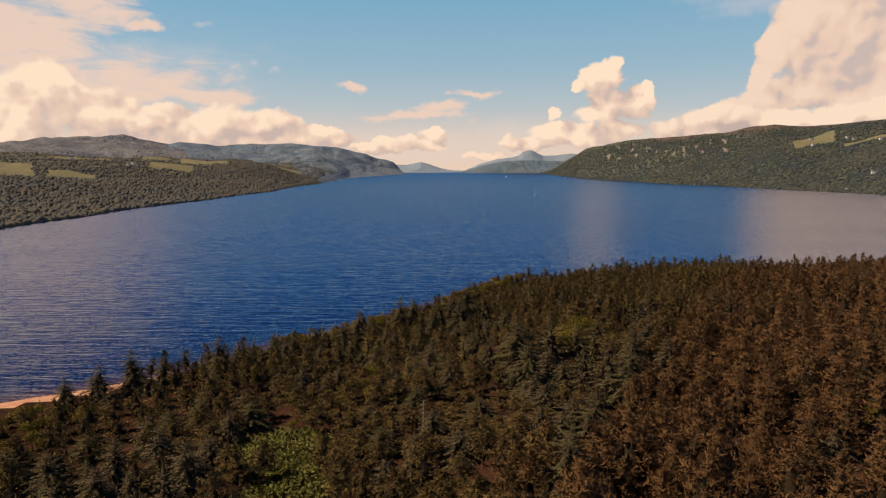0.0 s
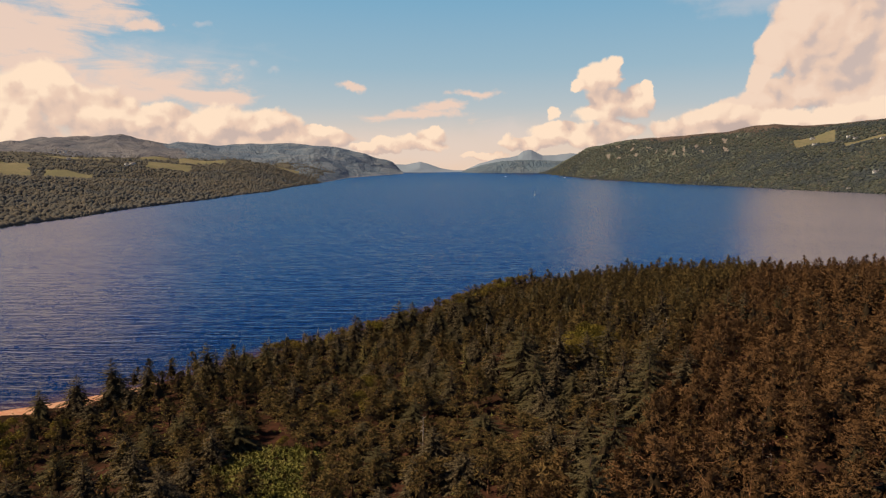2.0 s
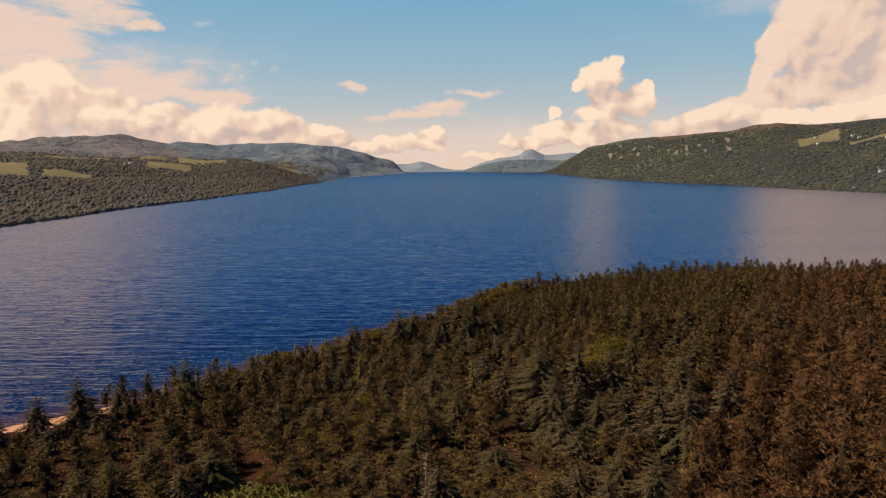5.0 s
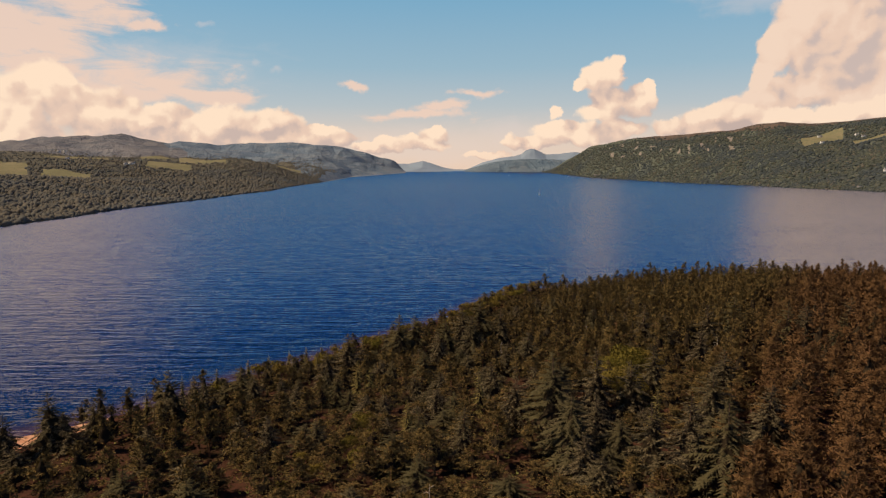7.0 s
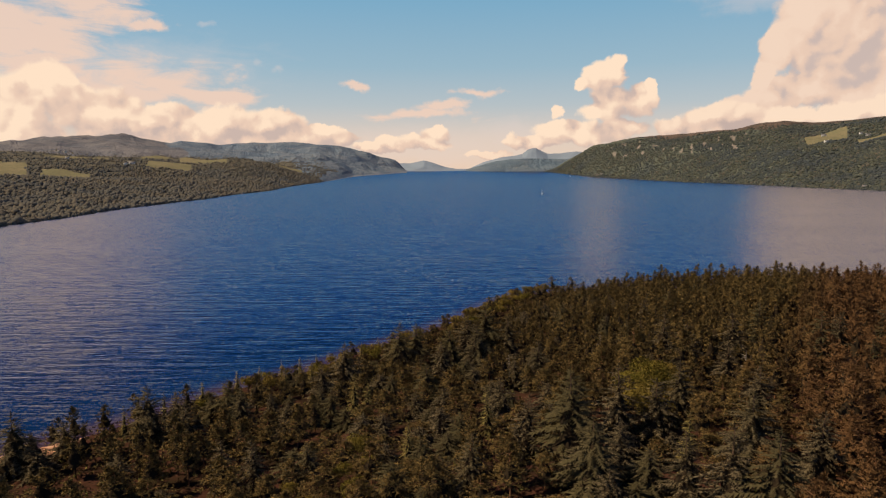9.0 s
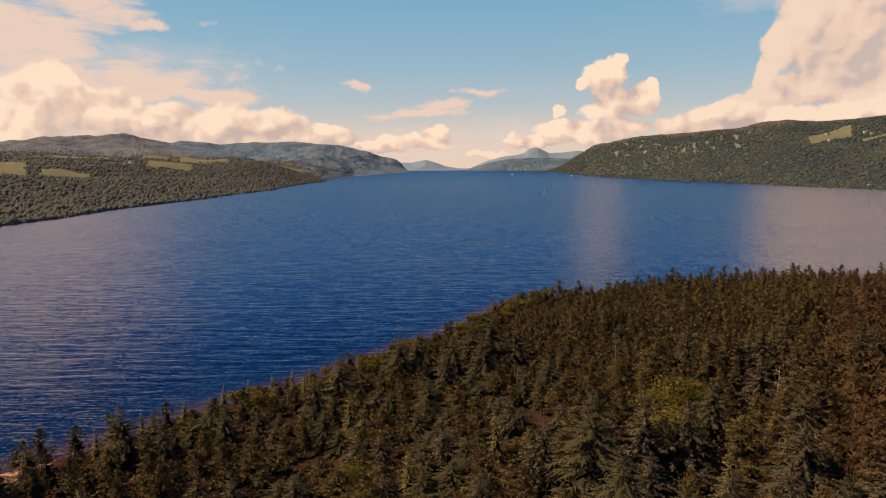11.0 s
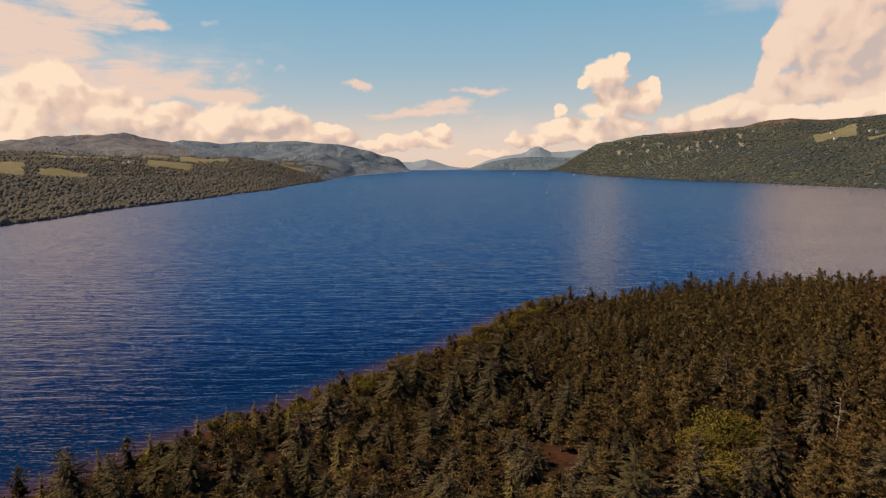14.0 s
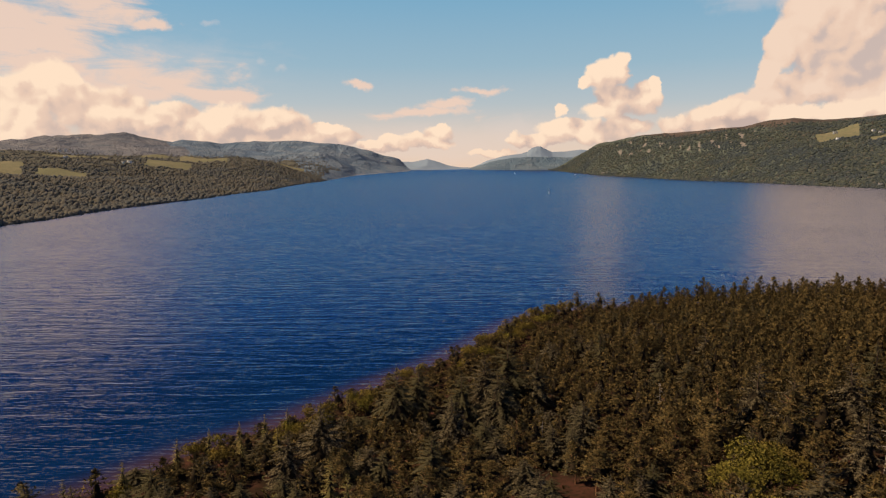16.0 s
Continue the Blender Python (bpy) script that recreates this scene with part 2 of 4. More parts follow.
def far_foliage(name, tones, patch_tone):
    """Far deciduous crowns: a tone for each crown out of four, stands of another tone, light that seeps through the leaves."""
    m, g = material(name)
    island = g.add("ShaderNodeNewGeometry").outputs["Random Per Island"]
    p = position(g)
    c = g.mix(g.step(island, 0.15, 0.45), tones[0], tones[1])
    c = g.mix(g.step(island, 0.55, 0.75), c, tones[2])
    c = g.mix(g.step(island, 0.86, 0.94), c, tones[3])
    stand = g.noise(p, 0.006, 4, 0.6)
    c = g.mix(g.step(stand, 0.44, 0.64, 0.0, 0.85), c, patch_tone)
    b = g.add("ShaderNodeBsdfDiffuse", [c])
    tr = g.add("ShaderNodeBsdfTranslucent", [c])
    mix = g.add("ShaderNodeMixShader", [0.5, b.outputs[0], tr.outputs[0]])
    g.add("ShaderNodeOutputMaterial", [mix.outputs[0]])
    return m


# haze is mixed into both sets of leaf tones, lifted and greyed
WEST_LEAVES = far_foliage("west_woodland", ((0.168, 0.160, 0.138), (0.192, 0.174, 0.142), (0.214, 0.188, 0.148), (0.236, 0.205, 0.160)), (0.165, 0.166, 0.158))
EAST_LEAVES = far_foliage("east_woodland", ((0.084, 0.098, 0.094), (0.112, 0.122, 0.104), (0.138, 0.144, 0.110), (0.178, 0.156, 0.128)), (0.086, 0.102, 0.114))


def water_material():
    m, g = material("loch_water")
    p = position(g)
    # wind waves run along the loch with crests across it, broken by gust patches
    q = g.add("ShaderNodeMapping", {"Vector": p, "Rotation": (0, 0, radians(-8)), "Scale": (0.17, 1.0, 1.0)}).outputs[0]
    swell = g.noise(q, 0.30, 3, 0.55, 0.4)
    chop = g.noise(g.vec("MULTIPLY", q, (1.6, 1, 1)), 1.1, 3, 0.6)
    gust = g.step(g.noise(g.vec("MULTIPLY", p, (0.5, 1.6, 1)), 0.006, 4), 0.35, 0.65, 0.75, 1.0)
    h = g.math("MULTIPLY", g.math("ADD", g.math("MULTIPLY", swell, 1.1), g.math("MULTIPLY", chop, 0.40)), gust)
    near = bump(g, h, 1.0, 0.31)
    # facets of the ruffled surface, at every distance
    facet = g.add("ShaderNodeTexNoise", {"Vector": g.vec("MULTIPLY", p, (0.6, 1.0, 1.0)), "Scale": 1.9, "Detail": 3.0}).outputs[1]
    facet = g.vec("MULTIPLY", g.vec("SUBTRACT", facet, (0.5, 0.5, 0.5)), (0.34, 0.56, 0.0))
    # longer wave groups that show as grain farther out
    group = g.add("ShaderNodeTexNoise", {"Vector": g.vec("MULTIPLY", p, (0.16, 0.30, 1.0)), "Scale": 1.0, "Detail": 4.0, "Roughness": 0.6}).outputs[1]
    group = g.vec("MULTIPLY", g.vec("SUBTRACT", group, (0.5, 0.5, 0.5)), (0.20, 0.34, 0.0))
    # all normals tilt towards the camera, so it sees the higher sky reflected
    lean = g.vec("ADD", g.vec("ADD", facet, group), (0.0, -0.125, 0.0))
    normal = g.vec("NORMALIZE", g.vec("ADD", near, lean))
    # shallows over reddish stones along the near shore
    shallow = g.add("ShaderNodeAttribute")
    shallow.attribute_name = "depth"
    f = g.step(shallow.outputs["Fac"], 0.0, 1.0, 1.0, 0.0)
    c = g.mix(g.math("MULTIPLY", f, 0.8), (0.0003, 0.0100, 0.042), (0.060, 0.026, 0.016))
    deep = g.add("ShaderNodeBsdfDiffuse", [c])
    sheen = g.add("ShaderNodeBsdfGlossy", {"Color": (1, 1, 1, 1), "Roughness": 0.025, "Normal": normal})
    share = g.math("MINIMUM", g.add("ShaderNodeFresnel", {"IOR": 1.27, "Normal": near}).outputs[0], 0.40)
    mix = g.add("ShaderNodeMixShader", [share, deep.outputs[0], sheen.outputs[0]])
    g.add("ShaderNodeOutputMaterial", [mix.outputs[0]])
    return m


def ground_material(name, a, b, c, scale, rough=0.95):
    m, g = material(name)
    p = position(g)
    n1, n2 = g.noise(p, scale, 6, 0.6), g.noise(p, scale * 9, 4, 0.6)
    col = g.mix(g.step(n1, 0.35, 0.65), a, b)
    col = g.mix(g.step(n2, 0.45, 0.75), col, c)
    finish(g, col, rough, bump(g, n2, 0.7, 0.3 / scale * 0.05), 0.0)
    return m


LITTER = ground_material("needle_litter", (0.020, 0.013, 0.008), (0.062, 0.027, 0.018), (0.021, 0.017, 0.009), 0.16)
SHINGLE = ground_material("shingle_beach", (0.42, 0.20, 0.115), (0.52, 0.30, 0.19), (0.28, 0.15, 0.10), 0.5)
WATER = water_material()
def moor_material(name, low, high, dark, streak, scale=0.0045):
    """Open hill ground: broad drifts of heather and grass, darker bands and flecks, thin pale streaks along the slope.
    """
    m, g = material(name)
    p = position(g)
    drift = g.noise(p, scale, 6, 0.62, 0.5)
    fine = g.noise(p, scale * 14, 5, 0.65)
    line = g.noise(g.vec("MULTIPLY", p, (0.6, 1.0, 5.0)), scale * 3.2, 4, 0.6)
    col = g.mix(g.step(drift, 0.36, 0.62), low, high)
    col = g.mix(g.step(line, 0.52, 0.66, 0.0, 0.75), col, dark)
    col = g.mix(g.step(fine, 0.58, 0.74, 0.0, 0.5), col, dark)
    col = g.mix(g.step(line, 0.40, 0.30, 0.0, 0.45), col, streak)
    finish(g, col, 0.95, bump(g, g.math("ADD", drift, g.math("MULTIPLY", fine, 0.22)), 1.0, 60.0), 0.0)
    return m


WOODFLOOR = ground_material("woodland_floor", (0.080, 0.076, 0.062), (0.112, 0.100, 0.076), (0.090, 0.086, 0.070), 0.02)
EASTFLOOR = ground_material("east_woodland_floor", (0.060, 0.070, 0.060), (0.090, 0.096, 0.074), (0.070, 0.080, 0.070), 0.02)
PASTURE = ground_material("pasture", (0.148, 0.136, 0.078), (0.198, 0.166, 0.100), (0.112, 0.110, 0.066), 0.012)
# distance haze is put into the colour of these two: paler, bluer
HAZED_HEATHER = moor_material("hazed_heather_moor", (0.130, 0.132, 0.148), (0.182, 0.172, 0.176), (0.090, 0.098, 0.116), (0.24, 0.21, 0.19))
HAZED_SLOPE = moor_material("hazed_slope", (0.122, 0.158, 0.205), (0.172, 0.198, 0.228), (0.092, 0.126, 0.170), (0.26, 0.235, 0.215), 0.006)
HEATH = moor_material("brown_heath", (0.088, 0.072, 0.062), (0.130, 0.098, 0.082), (0.052, 0.056, 0.050), (0.165, 0.125, 0.100), 0.007)
CRAG = ground_material("crag_rock", (0.20, 0.17, 0.15), (0.165, 0.14, 0.12), (0.10, 0.10, 0.08), 0.05)
PEBBLES = ground_material("pebble_shore", (0.30, 0.27, 0.25), (0.36, 0.32, 0.29), (0.22, 0.20, 0.18), 0.05)
# the far ridges' haze is painted into their colour
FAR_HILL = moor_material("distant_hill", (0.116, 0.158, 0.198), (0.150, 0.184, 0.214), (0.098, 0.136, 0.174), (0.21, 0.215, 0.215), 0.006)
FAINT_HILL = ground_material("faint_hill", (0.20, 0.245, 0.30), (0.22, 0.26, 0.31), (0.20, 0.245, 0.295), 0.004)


# ---- mesh helpers ----
def mesh_from(name, verts, faces, mats=(), index=None, smooth=False, normals=None):
    """A mesh from arrays: verts (n, 3); faces (m, 3) or (m, 4); normals: soft ones for foliage."""
    verts, faces = np.asarray(verts, np.float32), np.asarray(faces, np.int32)
    me = bpy.data.meshes.new(name)
    k = faces.shape[1]
    me.vertices.add(len(verts))
    me.vertices.foreach_set("co", verts.ravel())
    me.loops.add(faces.size)
    me.loops.foreach_set("vertex_index", faces.ravel())
    me.polygons.add(len(faces))
    me.polygons.foreach_set("loop_start", np.arange(0, faces.size, k, dtype=np.int32))
    for m in mats:
        me.materials.append(m)
    if index is not None:
        me.polygons.foreach_set("material_index", np.asarray(index, np.int32))
    me.update(calc_edges=True)
    if normals is not None:
        att = me.attributes.new("custom_normal", "FLOAT_VECTOR", "POINT")
        att.data.foreach_set("vector", np.asarray(normals, np.float32).ravel())
    if smooth:
        me.polygons.foreach_set("use_smooth", np.ones(len(faces), bool))
    return me


def grid_faces(rows, cols):
    i = np.arange(rows - 1)[:, None] * cols + np.arange(cols - 1)[None, :]
    return np.stack([i, i + 1, i + cols + 1, i + cols], -1).reshape(-1, 4)


def fbm(x, y, octaves=5, seed=0):
    """Cheap smooth noise on arrays, about -1 to 1: turned sine waves, octave by octave."""
    r = np.random.RandomState(seed)
    out = np.zeros(np.broadcast(x, y).shape)
    amp, fr = 0.5, 1.0
    for _ in range(octaves):
        for _ in range(3):
            a, ph = r.uniform(0, 6.28), r.uniform(0, 6.28, 2)
            u, v = x * math.cos(a) + y * math.sin(a), -x * math.sin(a) + y * math.cos(a)
            out += amp / 2 * np.sin(u * fr + ph[0] + 1.3 * np.sin(v * fr * 0.7 + ph[1]))
        amp, fr = amp * 0.5, fr * 2.07
    return out


def part(name, data, parent, label=""):
    ob = new(name, data)
    ob.parent = parent
    return tagged(ob, label)


# ---- the near shore: plan and relief ----
SHORE = np.array([(-900, 60), (-400, 95), (-220, 116), (-140, 128), (-104, 138), (-91, 146), (-79, 154), (-69, 163), (-58, 176), (-50, 188),
                  (-38, 200), (-31, 209), (-22, 222), (-6, 243), (7, 266), (16, 284), (26, 297), (40, 305), (70, 312), (130, 318), (220, 324), (420, 340), (1200, 390)], float)
_t = np.linspace(0, 1, 60)
SHORE_DENSE = np.concatenate([SHORE[i] + (SHORE[i + 1] - SHORE[i]) * _t[:, None] for i in range(len(SHORE) - 1)])


def inland(x, y):
    """Metres from the waterline, positive on land."""
    x, y = np.asarray(x, float), np.asarray(y, float)
    d = np.full(x.shape, 1e9)
    for k in range(0, len(SHORE_DENSE), 4):
        sx, sy = SHORE_DENSE[k]
        d = np.minimum(d, (x - sx) ** 2 + (y - sy) ** 2)
    return np.sqrt(d) * np.where(y < np.interp(x, SHORE[:, 0], SHORE[:, 1]), 1, -1)


def ground_z(x, y):
    d = inland(x, y)
    hill = 14 * np.exp(-(((x - 100) / 85) ** 2 + ((y - 85) / 90) ** 2))
    z = np.where(d > 0, 0.075 * np.minimum(d, 12) + 0.030 * np.clip(d - 12, 0, 90), 0.12 * np.maximum(d, -60))
    z = z + hill * np.clip(d / 40, 0, 1)
    return z + 0.35 * fbm(x / 9, y / 9, 4, 3) * np.clip(d / 15, 0, 1)


# tops of the canopy: x, y, height above the loch
TOPS = np.array([(-70, 143, 5.5), (-76, 134, 7), (-60, 146, 8.8), (-50, 141, 11.5), (-50, 158, 8.2), (-40, 150, 10.8), (-30, 160, 10.4), (-22, 168, 10.8), (-44, 165, 8.2), (-44, 180, 4.6), (-30, 174, 8), (-30, 190, 4.8), (-24, 182, 8.6),
                 (-10, 185, 9.4), (-10, 200, 7.4), (-10, 215, 5.2), (9, 203, 12), (10, 216, 9.8), (10, 240, 6.6), (20, 262, 6.2), (30, 272, 5.8), (30, 240, 11.6),
                 (50, 255, 12.6), (50, 285, 7.0), (70, 255, 14.6), (70, 285, 9.6), (90, 270, 13), (110, 285, 11.6), (110, 255, 15.8), (140, 270, 12.8),
                 (170, 285, 10.6), (175, 255, 17), (140, 230, 19.5), (100, 215, 20.5), (43, 224, 14.4), (62, 222, 15.6), (56, 195, 16.7), (59, 178, 18.8), (43, 178, 17.5),
                 (70, 172, 20), (61, 137, 23), (49, 130, 20.5), (35, 159, 15.5), (34, 195, 11.5), (18, 180, 11.5), (16, 137, 14), (29, 139, 16.5), (27, 118, 17),
                 (41, 95, 22.8), (57, 102, 27), (36, 71, 23.5), (18, 71, 22), (3, 109, 11), (3, 166, 9), (-12, 150, 9), (-48, 104, 9.5), (-62, 118, 9.4),
                 (-76, 112, 8.5), (-86, 124, 5), (-98, 105, 6.5), (-60, 90, 12), (-30, 84, 13), (0, 84, 15), (110, 120, 29), (120, 170, 26)])


def canopy_z(x, y):
    x, y = np.asarray(x, float), np.asarray(y, float)
    w = 1 / ((x[..., None] - TOPS[:, 0]) ** 2 + (y[..., None] - TOPS[:, 1]) ** 2 + 70) ** 2
    return (w * TOPS[:, 2]).sum(-1) / w.sum(-1)


def near_ground():
    xs = np.concatenate([np.linspace(-900, -130, 40)[:-1], np.arange(-130, 330, 4.0), np.linspace(330, 1200, 40)])
    ys = np.concatenate([np.linspace(-1600, 20, 50)[:-1], np.arange(20, 330, 4.0), np.linspace(330, 420, 12)])
    x, y = np.meshgrid(xs, ys)
    z = ground_z(x, y)
    v = np.stack([x, y, z], -1).reshape(-1, 3)
    f = grid_faces(len(ys), len(xs))
    c = v[f].mean(1)
    d = inland(c[:, 0], c[:, 1])
    idx = (d < np.where(c[:, 0] < -68, 6.0, -2.5) + 1.5 * fbm(c[:, 0] / 8, c[:, 1] / 8, 3, 5)).astype(int)
    ob = new("ground", mesh_from("ground", v, f, (LITTER, SHINGLE), idx, True))
    tagged(ob, "wooded loch shore with needle litter and reddish shingle beach", "ground", kind="structure")


near_ground()


# ---- the loch ----
def sea(d):
    """The loch's length is compressed, so its far reach bends up to fit the camera's view."""
    return np.where(d < 2500, 0.0, 8.24e-6 * (d - 2500) ** 2)


def loch():
    ys = np.concatenate([np.linspace(-1500, 100, 20)[:-1], np.arange(100, 340, 5.0), np.linspace(340, 2500, 40)[:-1], np.linspace(2500, 4880, 60)])
    xs = np.concatenate([np.linspace(-4500, -140, 30)[:-1], np.arange(-140, 220, 5.0), np.linspace(220, 4500, 30)])
    x, y = np.meshgrid(xs, ys)
    v = np.stack([x, y, sea(y)], -1).reshape(-1, 3)
    me = mesh_from("water", v, grid_faces(len(ys), len(xs)), (WATER,), None, True)
    out = np.clip(-inland(v[:, 0], v[:, 1]) / 10, 0, 1)
    att = me.attributes.new("depth", "FLOAT", "POINT")
    att.data.foreach_set("value", out.astype(np.float32))
    tagged(new("water", me), "deep blue loch water ruffled by small wind waves", "water", kind="structure")


loch()


# ---- the far banks ----
def curve(keys):
    k = np.array(keys, float)
    return lambda a: np.interp(a, k[:, 0], k[:, 1])


def bank(name, label, a0, a1, cols, curves, rough, pick, mats):
    """Hill country in strips from the waterline to the skyline. curves: (depth, height) as functions of the bearing's tangent."""
    a = np.linspace(a0, a1, cols)
    rows = []
    for (d0, z0), (d1, z1), steps in curves:
        for s in np.linspace(0, 1, steps, endpoint=False):
            rows.append((d0(a) + (d1(a) - d0(a)) * s, z0(a) + (z1(a) - z0(a)) * s, s))
    d, z = np.array([r[0] for r in rows]), np.array([r[1] for r in rows])
    x = a[None, :] * d
    fade = np.linspace(0, 1, len(rows))[:, None]
    fade = np.clip(fade * 4, 0, 1) * np.clip((1.02 - fade) * 8, 0.12, 1)
    fade = fade * np.clip((z - sea(d)) / 55, 0.03, 1)
    z = z + rough * fade * (fbm(x / 260, d / 260, 5, 11) + 0.6 * np.abs(fbm(x / 120, d / 200, 4, 12)) - 0.7 * np.abs(fbm(x / 210, d / 420, 3, 15)) + 0.3) * (d / 2500)
    v = np.stack([x, d, z], -1).reshape(-1, 3)
    f = grid_faces(len(rows), cols)
    c = v[f].mean(1)
    ob = new(name, mesh_from(name, v, f, mats, pick(c[:, 0] / c[:, 1], c[:, 1], c), True))
    tagged(ob, label, "hillside", kind="structure")
    return v.reshape(len(rows), cols, 3)


def height(depth, slope):
    """The height at which a slope of sight from 52 m above the loch meets that depth."""
    return lambda a: 52 + depth(a) * slope(a)


def fields(a, d, plots):
    out = np.zeros(a.shape, bool)
    for a0, a1, d0, d1 in plots:
        w = 0.12 * fbm(a * 60, d / 90, 2, 4)
        u, t = (a - a0) / (a1 - a0) + w, (d - d0) / (d1 - d0) + w
        out |= (u > 0) & (u < 1) & (t > 0) & (t < 1)
    return out


L_SHORE = curve([(-1.3, 250), (-0.824, 460), (-0.689, 584), (-0.556, 737), (-0.424, 1014), (-0.362, 1174), (-0.266, 1621),
                 (-0.195, 2606), (-0.143, 3757), (-0.073, 4384), (-0.06, 4489)])
L_MID = curve([(-1.3, 900), (-0.69, 1500), (-0.42, 1900), (-0.30, 2300), (-0.195, 3050), (-0.143, 3960), (-0.12, 4170), (-0.073, 4480), (-0.06, 4560)])
L_MID_E = curve([(-1.3, 0.003), (-0.68, 0.0026), (-0.55, 0.0009), (-0.42, 0.0), (-0.30, -0.0017), (-0.195, -0.0065), (-0.143, -0.0040), (-0.117, -0.0030), (-0.073, -0.0022), (-0.06, -0.0022)])
L_TOP = curve([(-1.3, 1700), (-0.69, 2600), (-0.42, 3000), (-0.30, 3300), (-0.195, 3650), (-0.143, 4230), (-0.12, 4380), (-0.073, 4560), (-0.06, 4600)])
L_TOP_E = curve([(-1.3, 0.027), (-0.593, 0.0267), (-0.507, 0.0198), (-0.42, 0.0129), (-0.30, 0.0078), (-0.195, 0.0030), (-0.143, 0.0060), (-0.117, 0.0055), (-0.073, 0.0005), (-0.06, -0.0017)])
L_CREST = curve([(-1.3, 3000), (-0.69, 4100), (-0.3, 4500), (-0.06, 4640)])
L_CREST_E = curve([(-1.3, 0.040), (-0.809, 0.0353), (-0.679, 0.0387), (-0.609, 0.0481), (-0.548, 0.0472), (-0.492, 0.0515), (-0.449, 0.0455),
                   (-0.419, 0.0413), (-0.403, 0.0455), (-0.345, 0.0387), (-0.298, 0.0438), (-0.22, 0.0387), (-0.16, 0.0318),
                   (-0.116, 0.0233), (-0.082, 0.0147), (-0.069, 0.0052), (-0.061, -0.0026)])
sea_l = lambda a: sea(L_SHORE(a)) - 0.5
L_BARE = -0.235
L_PLOTS = [(-0.72, -0.63, 1480, 1850), (-0.61, -0.53, 1500, 1640), (-0.61, -0.50, 2280, 2560), (-0.46, -0.40, 2700, 2950), (-0.45, -0.385, 1960, 2160),
           (-0.40, -0.33, 2350, 2500),
           (-0.30, -0.26, 2700, 2950), (-0.255, -0.22, 2900, 3100), (-0.95, -0.80, 1300, 1700)]


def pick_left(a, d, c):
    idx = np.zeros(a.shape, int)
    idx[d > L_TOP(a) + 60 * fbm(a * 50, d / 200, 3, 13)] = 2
    # slopes farther along take the tone with more haze in it
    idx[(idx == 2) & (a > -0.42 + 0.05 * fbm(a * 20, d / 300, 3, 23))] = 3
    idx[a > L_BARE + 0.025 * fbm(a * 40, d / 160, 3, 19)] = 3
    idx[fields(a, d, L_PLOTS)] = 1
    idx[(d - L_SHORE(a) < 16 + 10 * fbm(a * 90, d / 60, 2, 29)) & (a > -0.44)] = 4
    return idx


west_bank = bank("hillside_west", "wooded loch bank with pasture fields below haze-tinted heather hills", -1.3, -0.060, 420,
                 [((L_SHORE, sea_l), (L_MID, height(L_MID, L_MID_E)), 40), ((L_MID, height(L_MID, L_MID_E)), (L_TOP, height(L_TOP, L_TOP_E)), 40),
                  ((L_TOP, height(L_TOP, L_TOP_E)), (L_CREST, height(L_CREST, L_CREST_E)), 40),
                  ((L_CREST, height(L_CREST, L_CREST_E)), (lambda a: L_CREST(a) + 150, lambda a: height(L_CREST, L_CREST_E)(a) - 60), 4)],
                 30, pick_left, (WOODFLOOR, PASTURE, HAZED_HEATHER, HAZED_SLOPE, PEBBLES))

R_SHORE = curve([(0.149, 4541), (0.188, 4018), (0.223, 3547), (0.363, 2502), (0.538, 1764), (0.685, 1427), (0.845, 1130), (1.3, 700)])
R_CREST = curve([(0.149, 4600), (0.188, 4450), (0.265, 4050), (0.386, 3400), (0.506, 2950), (0.68, 2550), (1.3, 1700)])
R_CREST_E = curve([(0.149, -0.0035), (0.162, 0.0009), (0.188, 0.0155), (0.222, 0.0301), (0.265, 0.0421), (0.308, 0.0481), (0.386, 0.0541),
                   (0.437, 0.0566), (0.480, 0.066), (0.506, 0.0694), (0.549, 0.0668), (0.618, 0.0728), (0.676, 0.0779), (0.832, 0.0863), (1.3, 0.10)])
R_MID = lambda a: R_SHORE(a) + 0.50 * (R_CREST(a) - R_SHORE(a))
sea_r = lambda a: sea(R_SHORE(a)) - 0.5
R_MID_Z = lambda a: sea_r(a) + 0.60 * (height(R_CREST, R_CREST_E)(a) - sea_r(a))
R_PLOTS = [(0.537, 0.600, 2220, 2400), (0.612, 0.72, 2040, 2170), (0.80, 0.95, 1600, 1800)]


def crag(a, d):
    s = (d - R_SHORE(a)) / (R_CREST(a) - R_SHORE(a))
    return (s > 0.40) & (s < 0.80) & (a > 0.24) & (a < 0.46) & (fbm(a * 330, d / 40, 4, 21) > 0.50)


def pick_right(a, d, c):
    idx = np.zeros(a.shape, int)
    s = (d - R_SHORE(a)) / (R_CREST(a) - R_SHORE(a))
    idx[(s > 0.86 + 0.05 * fbm(a * 40, d / 200, 3, 8)) & (a > 0.28)] = 2
    rock = crag(a, d)
    idx[rock] = 3
    idx[fields(a, d, R_PLOTS)] = 1
    return idx


east_bank = bank("hillside_east", "steep wooded hillside with grey crags and a few fields", 0.149, 1.0, 640,
                 [((R_SHORE, sea_r), (R_MID, R_MID_Z), 45), ((R_MID, R_MID_Z), (R_CREST, height(R_CREST, R_CREST_E)), 45),
                  ((R_CREST, height(R_CREST, R_CREST_E)), (lambda a: R_CREST(a) + 200, lambda a: height(R_CREST, R_CREST_E)(a) - 80), 4)],
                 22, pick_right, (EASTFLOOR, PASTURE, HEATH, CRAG))


